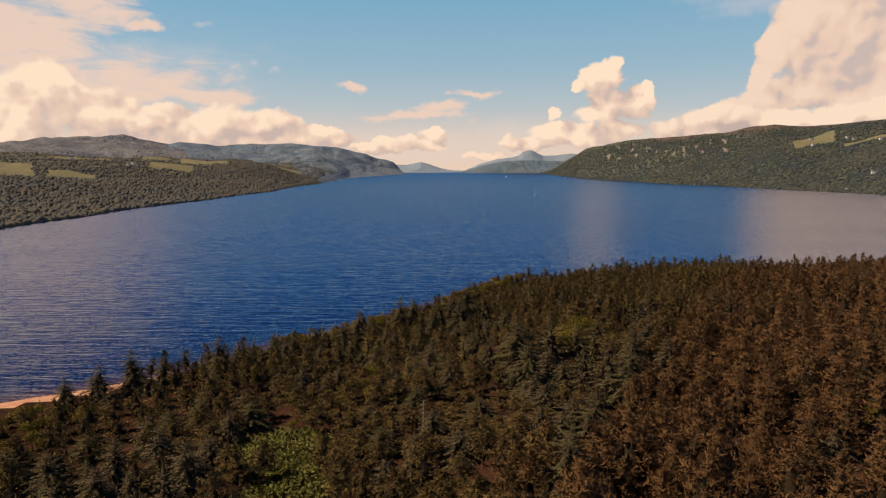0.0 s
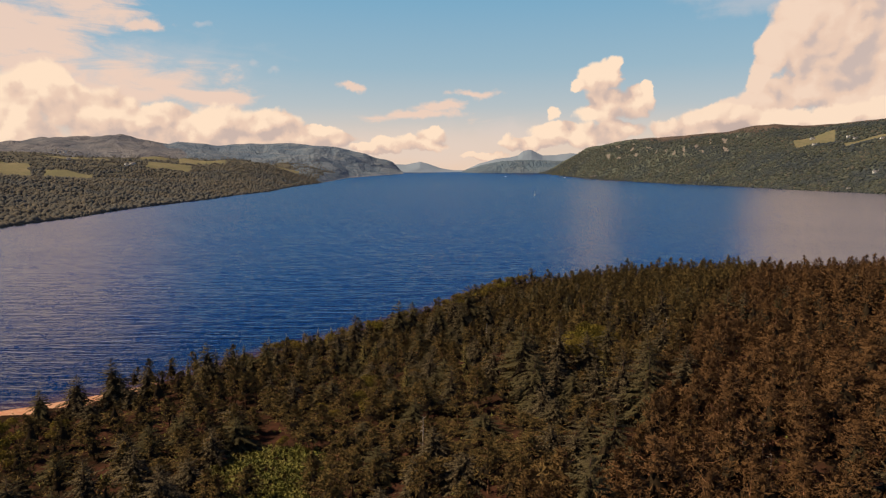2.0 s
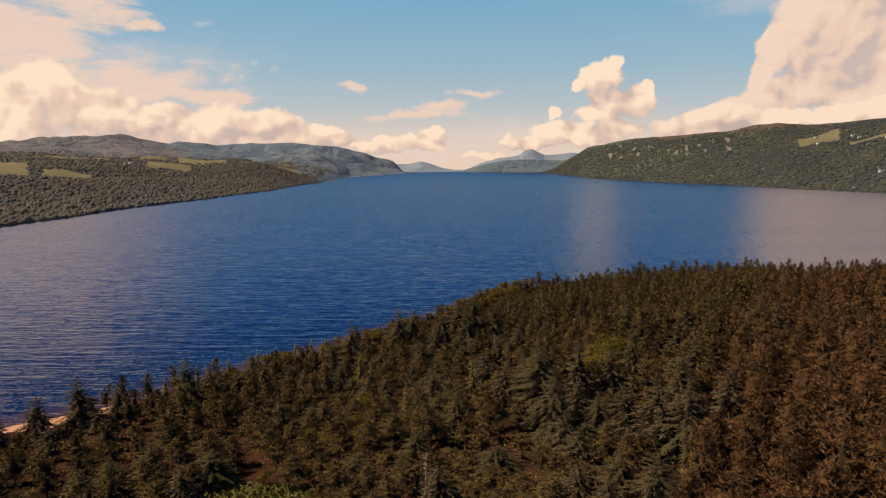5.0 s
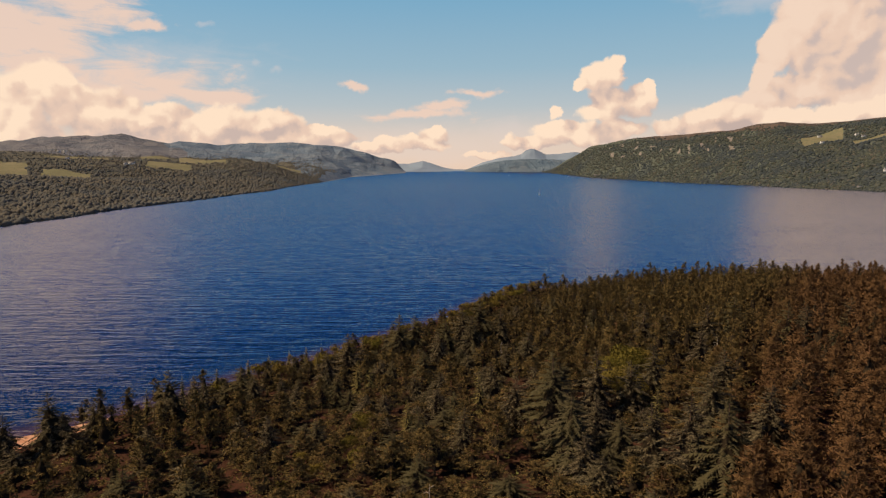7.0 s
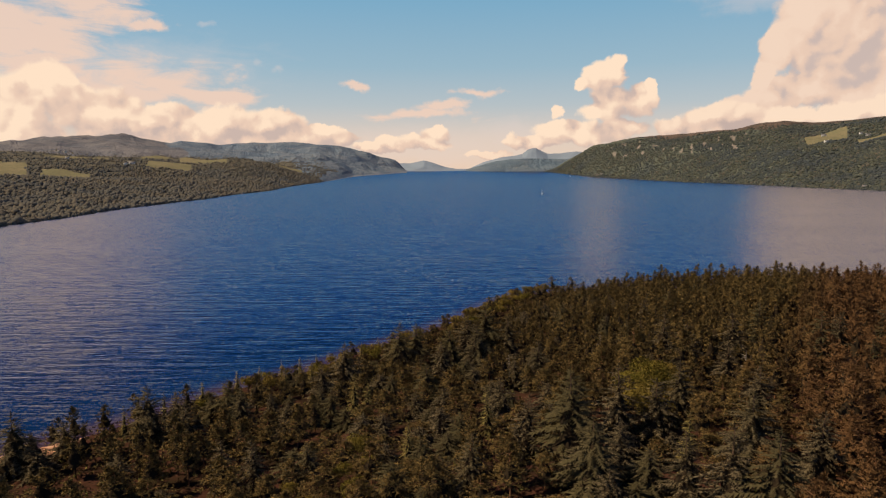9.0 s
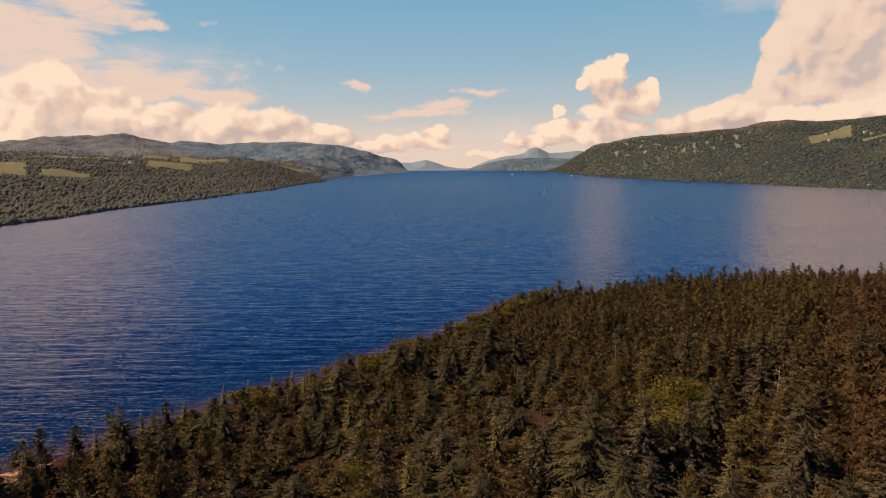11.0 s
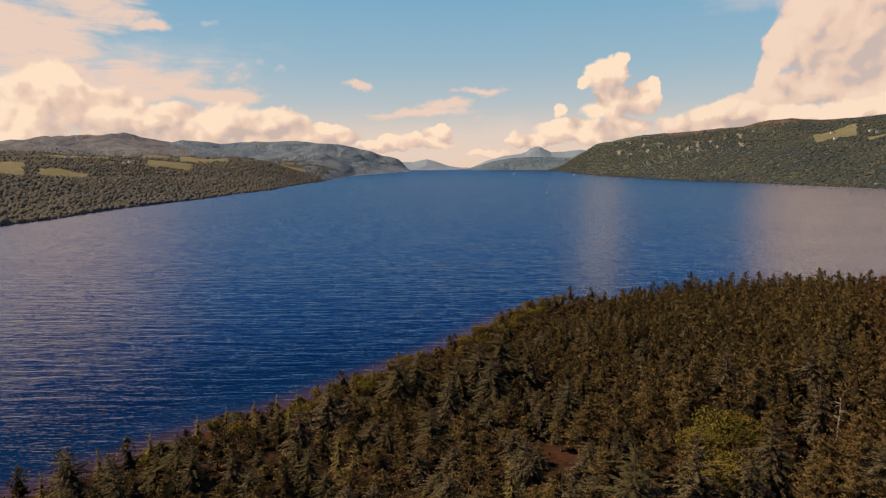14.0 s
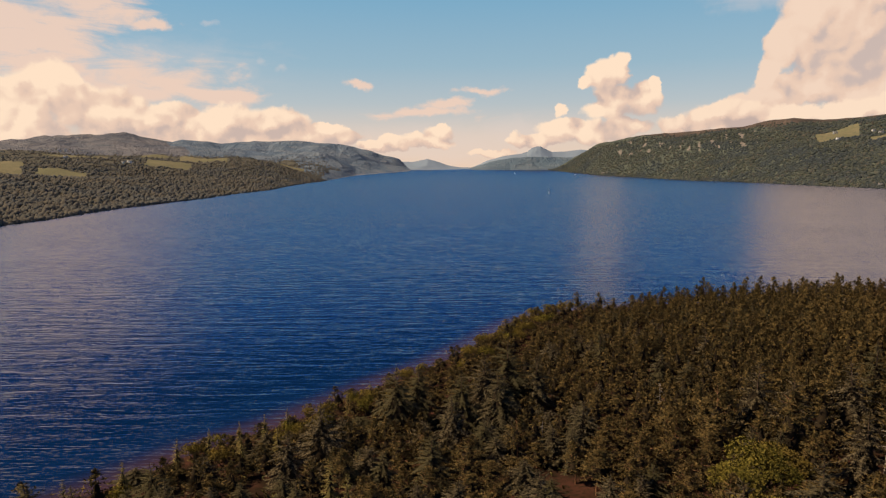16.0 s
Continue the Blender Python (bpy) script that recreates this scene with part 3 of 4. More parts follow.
def ridge(name, label, keys, depth, mat, cols=160, jag=2.0):
    """A far ridge: its face runs from the water up to the skyline, with some relief."""
    k = np.array(keys)
    a = np.linspace(k[0, 0], k[-1, 0], cols)
    top = 52 + depth * np.interp(a, k[:, 0], k[:, 1]) + jag * fbm(a * 300, a * 0, 4, 2)
    rows = 14
    s = np.linspace(0, 1, rows)[:, None]
    d = depth - 160 + 160 * s + 25 * fbm(a[None, :] * 60, s * 4, 4, 6) * np.sin(np.pi * s)
    z = 25 + (top[None, :] - 25) * s ** 0.85
    v = np.stack([a[None, :] * d, d, z], -1).reshape(-1, 3)
    tagged(new(name, mesh_from(name, v, grid_faces(rows, cols), (mat,), None, True)), label, "hill", kind="structure")


ridge("backdrop_hills", "hill country far down the loch, blue-grey with painted haze", [(0.030, 0.0002), (0.044, 0.0035), (0.066, 0.0104), (0.092, 0.0147), (0.127, 0.0164), (0.175, 0.0155), (0.24, 0.0112)], 4760, FAR_HILL)
ridge("backdrop_dome", "round-topped mountain far off, paled by painted haze", [(0.0296, -0.0009), (0.038, 0.0026), (0.057, 0.0112), (0.083, 0.0181), (0.105, 0.0207), (0.116, 0.0233),
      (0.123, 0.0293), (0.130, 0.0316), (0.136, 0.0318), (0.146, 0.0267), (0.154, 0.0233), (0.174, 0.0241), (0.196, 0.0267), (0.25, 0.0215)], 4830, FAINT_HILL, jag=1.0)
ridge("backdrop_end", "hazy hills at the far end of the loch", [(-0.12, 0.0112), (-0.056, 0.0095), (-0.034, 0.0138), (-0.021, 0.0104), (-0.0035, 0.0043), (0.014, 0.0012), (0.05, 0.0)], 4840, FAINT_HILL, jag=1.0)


# ---- trees ----
def tube(points, radii, sides=6):
    """A tapered tube through points."""
    pts, v, f = [Vector(p) for p in points], [], []
    for i, p in enumerate(pts):
        ax = (pts[min(i + 1, len(pts) - 1)] - pts[max(i - 1, 0)]).normalized()
        u = ax.orthogonal().normalized()
        w = ax.cross(u)
        for k in range(sides):
            a = 6.2832 * k / sides
            v.append(tuple(p + (u * math.cos(a) + w * math.sin(a)) * radii[i]))
    for i in range(len(pts) - 1):
        for k in range(sides):
            a, b = i * sides + k, i * sides + (k + 1) % sides
            f.append((a, b, b + sides))
            f.append((a, b + sides, a + sides))
    return np.array(v), np.array(f)


def joined(pieces):
    v, f, n0 = [], [], 0
    for pv, pf in pieces:
        v.append(pv)
        f.append(pf + n0)
        n0 += len(pv)
    return np.concatenate(v), np.concatenate(f)


def trunk_of(h, r, rng, lean=0.02, stubs=0):
    n_pts = 7
    z = np.linspace(-0.4, h * 0.97, n_pts)
    off = np.cumsum(rng.normal(0, lean * h / n_pts, (n_pts, 2)), 0)
    pts = np.column_stack([off[:, 0] - off[0, 0], off[:, 1] - off[0, 1], z])
    rad = r * (1 - np.linspace(0, 1, n_pts) * 0.93) ** 0.8
    pieces = [tube(pts, rad)]
    for _ in range(stubs):
        z0, a, ln = rng.uniform(0.2, 0.5) * h, rng.uniform(0, 6.28), rng.uniform(0.5, 1.3)
        pieces.append(tube([(0, 0, z0), (ln * math.cos(a), ln * math.sin(a), z0 + 0.1)], (0.04, 0.015), 3))
    return joined(pieces)


def sprays(base, az, length, rise, droop, rng, seg, width):
    """Conifer boughs as feathers of hanging sprays: arrays of bough bases, bearings, lengths; returns triangles."""
    nb = len(az)
    t = np.linspace(0.12, 1.0, seg + 1)
    out = np.stack([np.cos(az), np.sin(az), np.zeros(nb)], -1)
    side = np.stack([-np.sin(az), np.cos(az), np.zeros(nb)], -1)
    r = length[:, None] * t[None, :]
    zz = rise[:, None] * r - droop[:, None] * r * r / length[:, None]
    p = base[:, None, :] + out[:, None, :] * r[..., None]
    p[..., 2] += zz
    tris = []
    for k in range(seg):
        a, b = p[:, k], p[:, k + 1]
        taper = 1.15 - 0.75 * t[k]
        w = width * length * taper * rng.uniform(0.6, 1.3, nb)
        for sgn in (-1, 1):
            w2 = w * rng.uniform(0.7, 1.25, nb)
            tip = b + side * (sgn * w2)[:, None] + out * (0.35 * w2)[:, None]
            tip[:, 2] -= w2 * rng.uniform(0.15, 0.65, nb)
            tris.append(np.stack([a, b, tip], 1))
        hang = (a + b) / 2 + out * 0.1
        hang[:, 2] -= w * rng.uniform(0.5, 1.0, nb)
        hang += side * rng.uniform(-0.3, 0.3, nb)[:, None] * w[:, None]
        tris.append(np.stack([a, b, hang], 1))
    end = p[:, -1]
    tip = end + out * (0.16 * length)[:, None]
    tip[:, 2] -= 0.05 * length
    tris.append(np.stack([end + side * 0.12, end - side * 0.12, tip], 1))
    return np.concatenate(tris).reshape(-1, 3)


def tri_faces(v):
    return np.arange(len(v)).reshape(-1, 3)


def spruce_crown(h, r, rng, whorls=24, boughs=9, seg=8, low=0.08, open_=0.0):
    base, az, ln, rise, droop = [], [], [], [], []
    for i in range(whorls):
        s = min(max((i + rng.uniform(-0.3, 0.3)) / whorls, 0.0), 0.99)
        z = h * (low + (0.985 - low) * s ** 0.92)
        reach = r * (1 - max(s, 0)) ** 0.85 * (0.72 + 0.28 * math.sin(min(1, max(s, 0) * 5 + 0.3) * 1.57)) + 0.22
        n_b = max(4, int(boughs * (1 - 0.4 * s)))
        a0 = rng.uniform(0, 6.28)
        for k in range(n_b):
            if rng.uniform() < open_:
                continue
            base.append((0, 0, z + rng.normal(0, 0.12)))
            az.append(a0 + 6.283 * k / n_b + rng.normal(0, 0.25))
            ln.append(reach * rng.uniform(0.5, 1.25))
            rise.append(0.05 + 0.55 * s + rng.normal(0, 0.08))
            droop.append(0.50 - 0.25 * s + rng.normal(0, 0.07))
    v = sprays(np.array(base), np.array(az), np.array(ln), np.array(rise), np.array(droop), rng, seg, 0.23)
    lead = np.array([(0.06, 0, h * 0.93), (-0.06, 0.04, h * 0.93), (0, 0, h * 1.03), (0, 0.07, h * 0.93), (0, -0.07, h * 0.92), (0, 0, h * 1.02)])
    return np.concatenate([v, lead])


def tufts(centers, ways, rng, blades, size, width, shrink=None):
    """Bottle-brush tufts of needles: thin blades that spread from each centre, leaning along its way."""
    m = len(centers)
    d = rng.normal(0, 1, (m, blades, 3))
    d /= np.linalg.norm(d, axis=-1, keepdims=True)
    d = d * 0.85 + ways[:, None, :] * 0.75
    d /= np.linalg.norm(d, axis=-1, keepdims=True)
    ln = size * rng.uniform(0.6, 1.25, (m, blades, 1))
    if shrink is not None:
        ln, width = ln * shrink[:, None, None], width * shrink[:, None, None]
    q = np.cross(d, rng.normal(0, 1, (m, blades, 3)))
    q /= np.linalg.norm(q, axis=-1, keepdims=True)
    c = centers[:, None, :]
    a, b = c + q * width + d * 0.08 * size, c - q * width + d * 0.08 * size
    return np.stack([a, b, c + d * ln], 2).reshape(-1, 3)


def pine_crown(h, r, rng, limbs=64, per=6, blades=8, size=0.60, low=0.16, width=0.075):
    cen, way, fade = [], [], []
    lean = rng.normal(0, 0.05, 2)
    for i in range(limbs):
        s = (i + rng.uniform(0, 1)) / limbs
        z = h * (low + (0.96 - low) * s)
        reach = r * (1 - s ** 1.7) * (0.75 + 0.25 * min(1, s * 4 + 0.2)) * rng.uniform(0.55, 1.25) + 0.10
        a = rng.uniform(0, 6.28)
        up = 0.20 + 0.80 * s + rng.normal(0, 0.12)
        for k in range(per):
            t = (k + 0.6) / per
            if t < 0.30 and s < 0.6:
                continue
            side = rng.normal(0, 0.19) * reach
            x, y = reach * t * math.cos(a) - side * math.sin(a), reach * t * math.sin(a) + side * math.cos(a)
            cen.append((x + lean[0] * z * s, y + lean[1] * z * s, z + reach * up * t * 0.75 + rng.normal(0, 0.16)))
            way.append((math.cos(a) * 0.45, math.sin(a) * 0.45, 0.85))
            fade.append(rng.uniform(0.8, 1.35) - 0.35 * s)
    for k in range(5):
        cen.append((lean[0] * h, lean[1] * h, h * (0.92 + 0.022 * k)))
        way.append((0, 0, 1.4))
        fade.append(0.75 - 0.1 * k)
    return tufts(np.array(cen), np.array(way), rng, blades, size, width, np.array(fade))


def pine_limbs(h, r, rng, count=12, low=0.32):
    pieces = []
    for i in range(count):
        s = (i + rng.uniform(0, 1)) / count
        z, a = h * (low + 0.6 * s), rng.uniform(0, 6.28)
        ln = r * (1 - s) ** 0.6 * 0.8 + 0.2
        pieces.append(tube([(0, 0, z), (ln * 0.6 * math.cos(a), ln * 0.6 * math.sin(a), z + 0.25 * ln), (ln * math.cos(a), ln * math.sin(a), z + 0.6 * ln)],
                           (0.06, 0.04, 0.015), 3))
    return joined(pieces)


def leaf_crown(h, r, rng, lobes=11, leaves=1900, size=0.20):
    cen = []
    for _ in range(lobes):
        a, s = rng.uniform(0, 6.28), rng.uniform(0, 1) ** 0.5
        cen.append((r * 0.65 * s * math.cos(a), r * 0.65 * s * math.sin(a), h * rng.uniform(0.45, 0.8), r * rng.uniform(0.35, 0.6)))
    cen = np.array(cen)
    who = rng.randint(0, lobes, leaves)
    d = rng.normal(0, 1, (leaves, 3))
    d /= np.linalg.norm(d, axis=1, keepdims=True)
    d[:, 2] = np.abs(d[:, 2]) * 0.9 - 0.25
    c = cen[who, :3] + d * cen[who, 3:4] * rng.uniform(0.75, 1.08, (leaves, 1))
    return tufts(c, d, rng, 3, size * 1.3, size * 0.45)


RNG = np.random.RandomState(7)


def outward(v, f, core=None):
    """Turns every face of a crown outward, and gives soft normals that follow the crown's round form."""
    c = v[f].mean(1)
    n = c - np.array((0, 0, 0) if core is None else core)
    if core is None:
        n[:, 2] = 0
    n = n / (np.linalg.norm(n, axis=1, keepdims=True) + 1e-6)
    if core is None:
        n[:, 2] = 0.45
    g = np.cross(v[f[:, 1]] - v[f[:, 0]], v[f[:, 2]] - v[f[:, 0]])
    g /= np.linalg.norm(g, axis=1, keepdims=True) + 1e-9
    flip = (g * n).sum(1) < 0
    f = np.where(flip[:, None], f[:, ::-1], f)
    n = 0.6 * n + 0.9 * np.where(flip[:, None], -g, g)
    out = np.zeros_like(v)
    for k in range(3):
        np.add.at(out, f[:, k], n)
    return f, out / (np.linalg.norm(out, axis=1, keepdims=True) + 1e-9)


def tree_thing(name, label, category, group, parts):
    """A tree: an Empty at its foot that carries trunk, limbs and crown."""
    root = new(name)
    tagged(root, label, category, group)
    for pname, data, plabel in parts:
        part(pname, data, root, plabel)
    return root


def make_mesh(name, v, f, mat, smooth=False, core=None):
    if smooth:
        return mesh_from(name, v, f, (mat,), None, True)
    f, soft_n = outward(v, f, core)
    return mesh_from(name, v, f, (mat,), None, True, soft_n)


def inner_shade(h, r, rng, low):
    """A dark ragged hollow cone added round the trunk, so that a conifer's crown looks shaded inside."""
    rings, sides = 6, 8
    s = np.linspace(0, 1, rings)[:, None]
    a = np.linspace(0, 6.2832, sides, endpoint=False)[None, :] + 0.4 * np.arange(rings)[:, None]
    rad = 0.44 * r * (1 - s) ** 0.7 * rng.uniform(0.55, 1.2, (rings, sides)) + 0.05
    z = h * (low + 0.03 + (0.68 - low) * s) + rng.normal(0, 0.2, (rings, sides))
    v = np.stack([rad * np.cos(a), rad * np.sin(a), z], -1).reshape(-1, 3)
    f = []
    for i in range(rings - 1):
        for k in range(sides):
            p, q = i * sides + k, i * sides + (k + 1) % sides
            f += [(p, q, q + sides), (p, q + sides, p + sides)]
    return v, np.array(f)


def pine_model(k):
    rng = np.random.RandomState(100 + k)
    h, r = 10.0, rng.uniform(2.5, 3.3)
    tv, tf = joined([trunk_of(h, 0.15, rng, 0.025, 6), pine_limbs(h, r, rng)])
    low = rng.uniform(0.12, 0.38)
    cv = pine_crown(h, r, rng, low=low)
    wv, wf = inner_shade(h, r, rng, low + 0.1)
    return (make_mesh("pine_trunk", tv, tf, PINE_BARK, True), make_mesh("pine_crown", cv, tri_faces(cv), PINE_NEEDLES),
            make_mesh("pine_shade_core", wv, wf, SHADE_BARK))


def spruce_model(k, mat, r, open_=0.14):
    rng = np.random.RandomState(200 + k)
    h = 10.0
    tv, tf = trunk_of(h, 0.17, rng, 0.008)
    cv = spruce_crown(h, r, rng, open_=open_)
    wv, wf = inner_shade(h, r * 1.1, rng, 0.1)
    return (make_mesh("spruce_trunk", tv, tf, BARK, True), make_mesh("spruce_crown", cv, tri_faces(cv), mat),
            make_mesh("spruce_shade_core", wv, wf, SHADE_BARK))


def broadleaf_model(k, h, r, leaves, size):
    rng = np.random.RandomState(300 + k)
    pieces = [tube([(0, 0, -0.3), (0.1, 0, h * 0.3), (0.05, 0.1, h * 0.6)], (0.16, 0.12, 0.05))]
    for _ in range(6):
        a = rng.uniform(0, 6.28)
        pieces.append(tube([(0.05, 0, h * 0.22), (r * 0.4 * math.cos(a), r * 0.4 * math.sin(a), h * 0.5), (r * 0.7 * math.cos(a), r * 0.7 * math.sin(a), h * 0.72)],
                           (0.09, 0.05, 0.015), 4))
    tv, tf = joined(pieces)
    cv = leaf_crown(h, r, rng, 11, leaves, size)
    return make_mesh("leaf_trunk", tv, tf, BARK, True), make_mesh("leaf_crown", cv, tri_faces(cv), LEAVES, False, (0, 0, h * 0.4))


PINES = [pine_model(k) for k in range(6)]
SPRUCES = [spruce_model(k, SPRUCE_NEEDLES, r) for k, r in enumerate((2.6, 3.1, 3.5, 2.9, 3.3))]
LARCHES = [spruce_model(20 + k, LARCH_NEEDLES, r, 0.2) for k, r in enumerate((1.6, 1.9))]
BROADS = [broadleaf_model(k, 10.0, 5.0, 2200, 0.26) for k in range(2)]
BUSHES = [broadleaf_model(5 + k, 4.0, 2.3, 420, 0.22) for k in range(3)]



def snag_model(k):
    """A dead pine: a bare pale stem with broken limbs."""
    rng = np.random.RandomState(350 + k)
    pieces = [trunk_of(10.0, 0.19, rng, 0.03)]
    for i in range(14):
        z, a, ln = rng.uniform(3.0, 9.3), rng.uniform(0, 6.28), rng.uniform(0.6, 1.7)
        pieces.append(tube([(0, 0, z), (ln * 0.6 * math.cos(a), ln * 0.6 * math.sin(a), z + 0.1 * ln), (ln * math.cos(a), ln * math.sin(a), z + rng.uniform(-0.3, 0.4) * ln)], (0.06, 0.04, 0.015), 4))
    tv, tf = joined(pieces)
    return (make_mesh("snag_trunk", tv, tf, DEAD_WOOD, True),)


SNAGS = [snag_model(k) for k in range(2)]
KINDS = {
    "snag": ("dead_pine", "bare pale trunk of a dead pine with broken limbs", "dead tree", "dead pines in the shore wood", SNAGS, 10.0),
    "pine": ("pine_tree", "young Scots pine with brown-green needles and reddish trunk", "pine tree", "pines of the shore wood", PINES, 10.0),
    "spruce": ("spruce_tree", "dark green spruce with drooping tiered boughs", "spruce tree", "spruces of the shore wood", SPRUCES, 10.0),
    "larch": ("larch_tree", "light green slender larch with thin feathery boughs", "larch tree", "larches of the shore wood", LARCHES, 10.0),
    "leaf": ("broadleaf_tree", "bushy broadleaf tree with yellow-green leaves", "tree", "broadleaf trees of the shore wood", BROADS, 10.0),
    "bush": ("shore_bush", "low olive-green bush close to the waterline", "bush", "bushes along the shore", BUSHES, 4.0),
}
MODELS = {}
taken, clear = [], []


def plant(kind, x, y, h, spread=1.0, rng=RNG):
    """Stands one tree of that kind and height at (x, y)."""
    name, label, category, group, models, h0 = KINDS[kind]
    k = rng.randint(len(models))
    z = float(ground_z(np.array(x), np.array(y)))
    s = h / h0
    wide = 0.95 if kind in ("pine", "spruce") else 0.0
    m = pose(x, y, z, rng.normal(0, 1.5), rng.normal(0, 1.5), rng.uniform(0, 360)) @ Matrix.Diagonal((max(s, wide) * spread, max(s, wide) * spread, s, 1))
    if (kind, k) not in MODELS:
        names = ("trunk", "crown", "twig_core")
        MODELS[kind, k] = ob = tree_thing(name, label, category, group, [(pn, me, "") for pn, me in zip(names, models[k])])
        ob.matrix_basis = m
    else:
        src = MODELS[kind, k]
        keep = src.matrix_basis.copy()
        src.matrix_basis = Matrix.Identity(4)
        ob = copy_thing(src, m)
        src.matrix_basis = keep
    taken.append((x, y))
    clear.append(0.21 * h * spread + 1.0)
    return ob


# the trees that stand out: x, y, height of the top above the loch
SPRUCE_SPOTS = [(-81, 134, 8.4), (-76.5, 138.5, 9.8), (-71.5, 143.6, 11.8), (-67.4, 150.3, 7.6), (-55.2, 155.7, 12.0), (-52, 160, 9.6), (-44, 165, 10.0),
                (-40, 160, 10.5), (-47, 152, 11), (-24.2, 180.3, 13.2), (-28, 174, 11), (-13, 196, 14.2), (-9.5, 201, 12.6), (-1, 193, 13.6), (3, 199, 15), (8.3, 203, 17.0),
                (13, 201, 14.6), (5, 192, 14.4), (-3, 184, 12.5), (18, 181, 13.4), (24, 139, 21), (16, 134.5, 22.2), (29.5, 139, 19), (43, 178, 20.6), (47, 174, 19),
                (59, 178, 20.4), (73, 171, 22.2), (69, 189, 20), (27, 118.5, 19), (30, 114, 22), (33, 110, 23), (17, 124, 19), (10, 140, 16), (38, 126, 21.5),
                (42, 118, 22), (46, 141, 20.5), (36, 147, 19.5), (22, 90, 20.9), (-37, 88, 14.5), (-46, 100, 11), (-50, 94, 12.5), (8, 156, 13.5), (-6, 171, 11.5), (1, 128, 15)]
LARCH_SPOTS = [(-48, 182, 6.2), (-44.5, 186.5, 6.0), (-40, 189, 6.2), (-36.5, 192, 6.6), (-33, 195, 6.4), (-27, 203, 6.0), (-24, 207, 5.8), (-20, 211, 6.2), (-52, 172, 7.2),
               (-57, 166, 7.4), (-61, 158, 7.4), (-37, 181, 7.5), (-32, 184, 7.6), (-20, 166, 10.5), (-17, 160, 11), (30, 127, 18.4), (5, 150, 14), (-8, 140, 12)]
LEAF_SPOTS = [(35, 158, 16.4), (38.6, 160, 15.4), (32, 156, 15), (30, 143, 17), (-25, 121, 6.6), (-21, 126, 7.2), (-24, 131, 6.6), (-18, 134, 7.8), (-14, 127, 8.6),
              (-17, 112, 7.2), (-28, 115, 5.6), (60, 87, 20), (-13, 137, 8), (-16, 143, 8.2)]
BUSH_SPOTS = [(18, 277, 3.8), (13, 270, 3.4), (7, 258, 3.8), (1, 247, 3.6), (24, 288, 4.4), (30, 294, 4.6), (36, 297, 5.0)]
SNAG_SPOTS = [(-3.6, 108, 13.0), (39.8, 91.5, 16.5), (43.7, 93.5, 16), (40.8, 86, 16.5), (33.9, 99.7, 14.5), (34.8, 195.3, 11.2), (54.7, 164.4, 15.8), (12.1, 186, 9.5)]
CLEARINGS = [(-28, 105, 9, 9), (-23, 84, 7, 13), (-46, 126, 2.4, 2.6), (-39, 132.5, 4, 2.4), (-31, 139, 3.2, 2.8), (-23, 153, 2.2, 2.6)]


def stand_out(kind, spots, spread):
    for x, y, top in spots:
        h = top - float(ground_z(np.array(x), np.array(y)))
        plant(kind, x, y, max(h, 2.5), spread * RNG.uniform(0.92, 1.1))


stand_out("spruce", SPRUCE_SPOTS, 1.3)
stand_out("larch", LARCH_SPOTS, 1.0)
stand_out("leaf", LEAF_SPOTS, 1.0)
stand_out("bush", BUSH_SPOTS, 1.1)
stand_out("snag", SNAG_SPOTS, 1.0)
for i in range(70):
    bx, by = RNG.uniform(-112, -70), RNG.uniform(92, 140)
    if inland(np.array(bx), np.array(by)) > 13:
        plant("bush", bx, by, RNG.uniform(2.6, 4.6), RNG.uniform(0.8, 1.15))
for i in range(46):
    f = RNG.uniform(0, 1)
    sx = -60 + 84 * f
    sy = float(np.interp(sx, SHORE[:, 0], SHORE[:, 1]))
    back = RNG.uniform(2.5, 13)
    plant("bush", sx + back * 0.75, sy - back * 0.65, RNG.uniform(2.0, 3.6) + 0.12 * back, RNG.uniform(0.8, 1.1))


def wood_places(spacing):
    """Tree spots in the shore wood, cut to the camera's wedge of view, jittered, thinning to the beach, with clearings
    left open.
    """
    out = []
    rows = [(y, spacing * 1.12) for y in np.arange(58, 176, spacing)] + [(y, spacing * 0.86) for y in np.arange(178, 318, spacing * 0.76)]
    for j, (y, gap) in enumerate(rows):
        for x in np.arange(-150, 300, gap):
            px, py = x + (j % 2) * gap / 2 + RNG.normal(0, 0.75), y + RNG.normal(0, 0.75)
            # keeps only spots that the camera can see
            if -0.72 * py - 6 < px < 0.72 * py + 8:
                out.append((px, py))
    p = np.array(out)
    p = p[inland(p[:, 0], p[:, 1]) > 2.2 + RNG.uniform(0, 2.5, len(p)) + np.where(p[:, 0] < -74, 12, 0)]
    for cx, cy, rx, ry in CLEARINGS:
        p = p[((p[:, 0] - cx) / rx) ** 2 + ((p[:, 1] - cy) / ry) ** 2 > 1]
    p = p[RNG.uniform(0, 1, len(p)) > 0.07]
    t = np.array(taken)
    REACH = np.array(clear)[None, :]
    near = ((p[:, None, :] - t[None]) ** 2).sum(-1) < REACH ** 2
    return p[~near.any(1)]


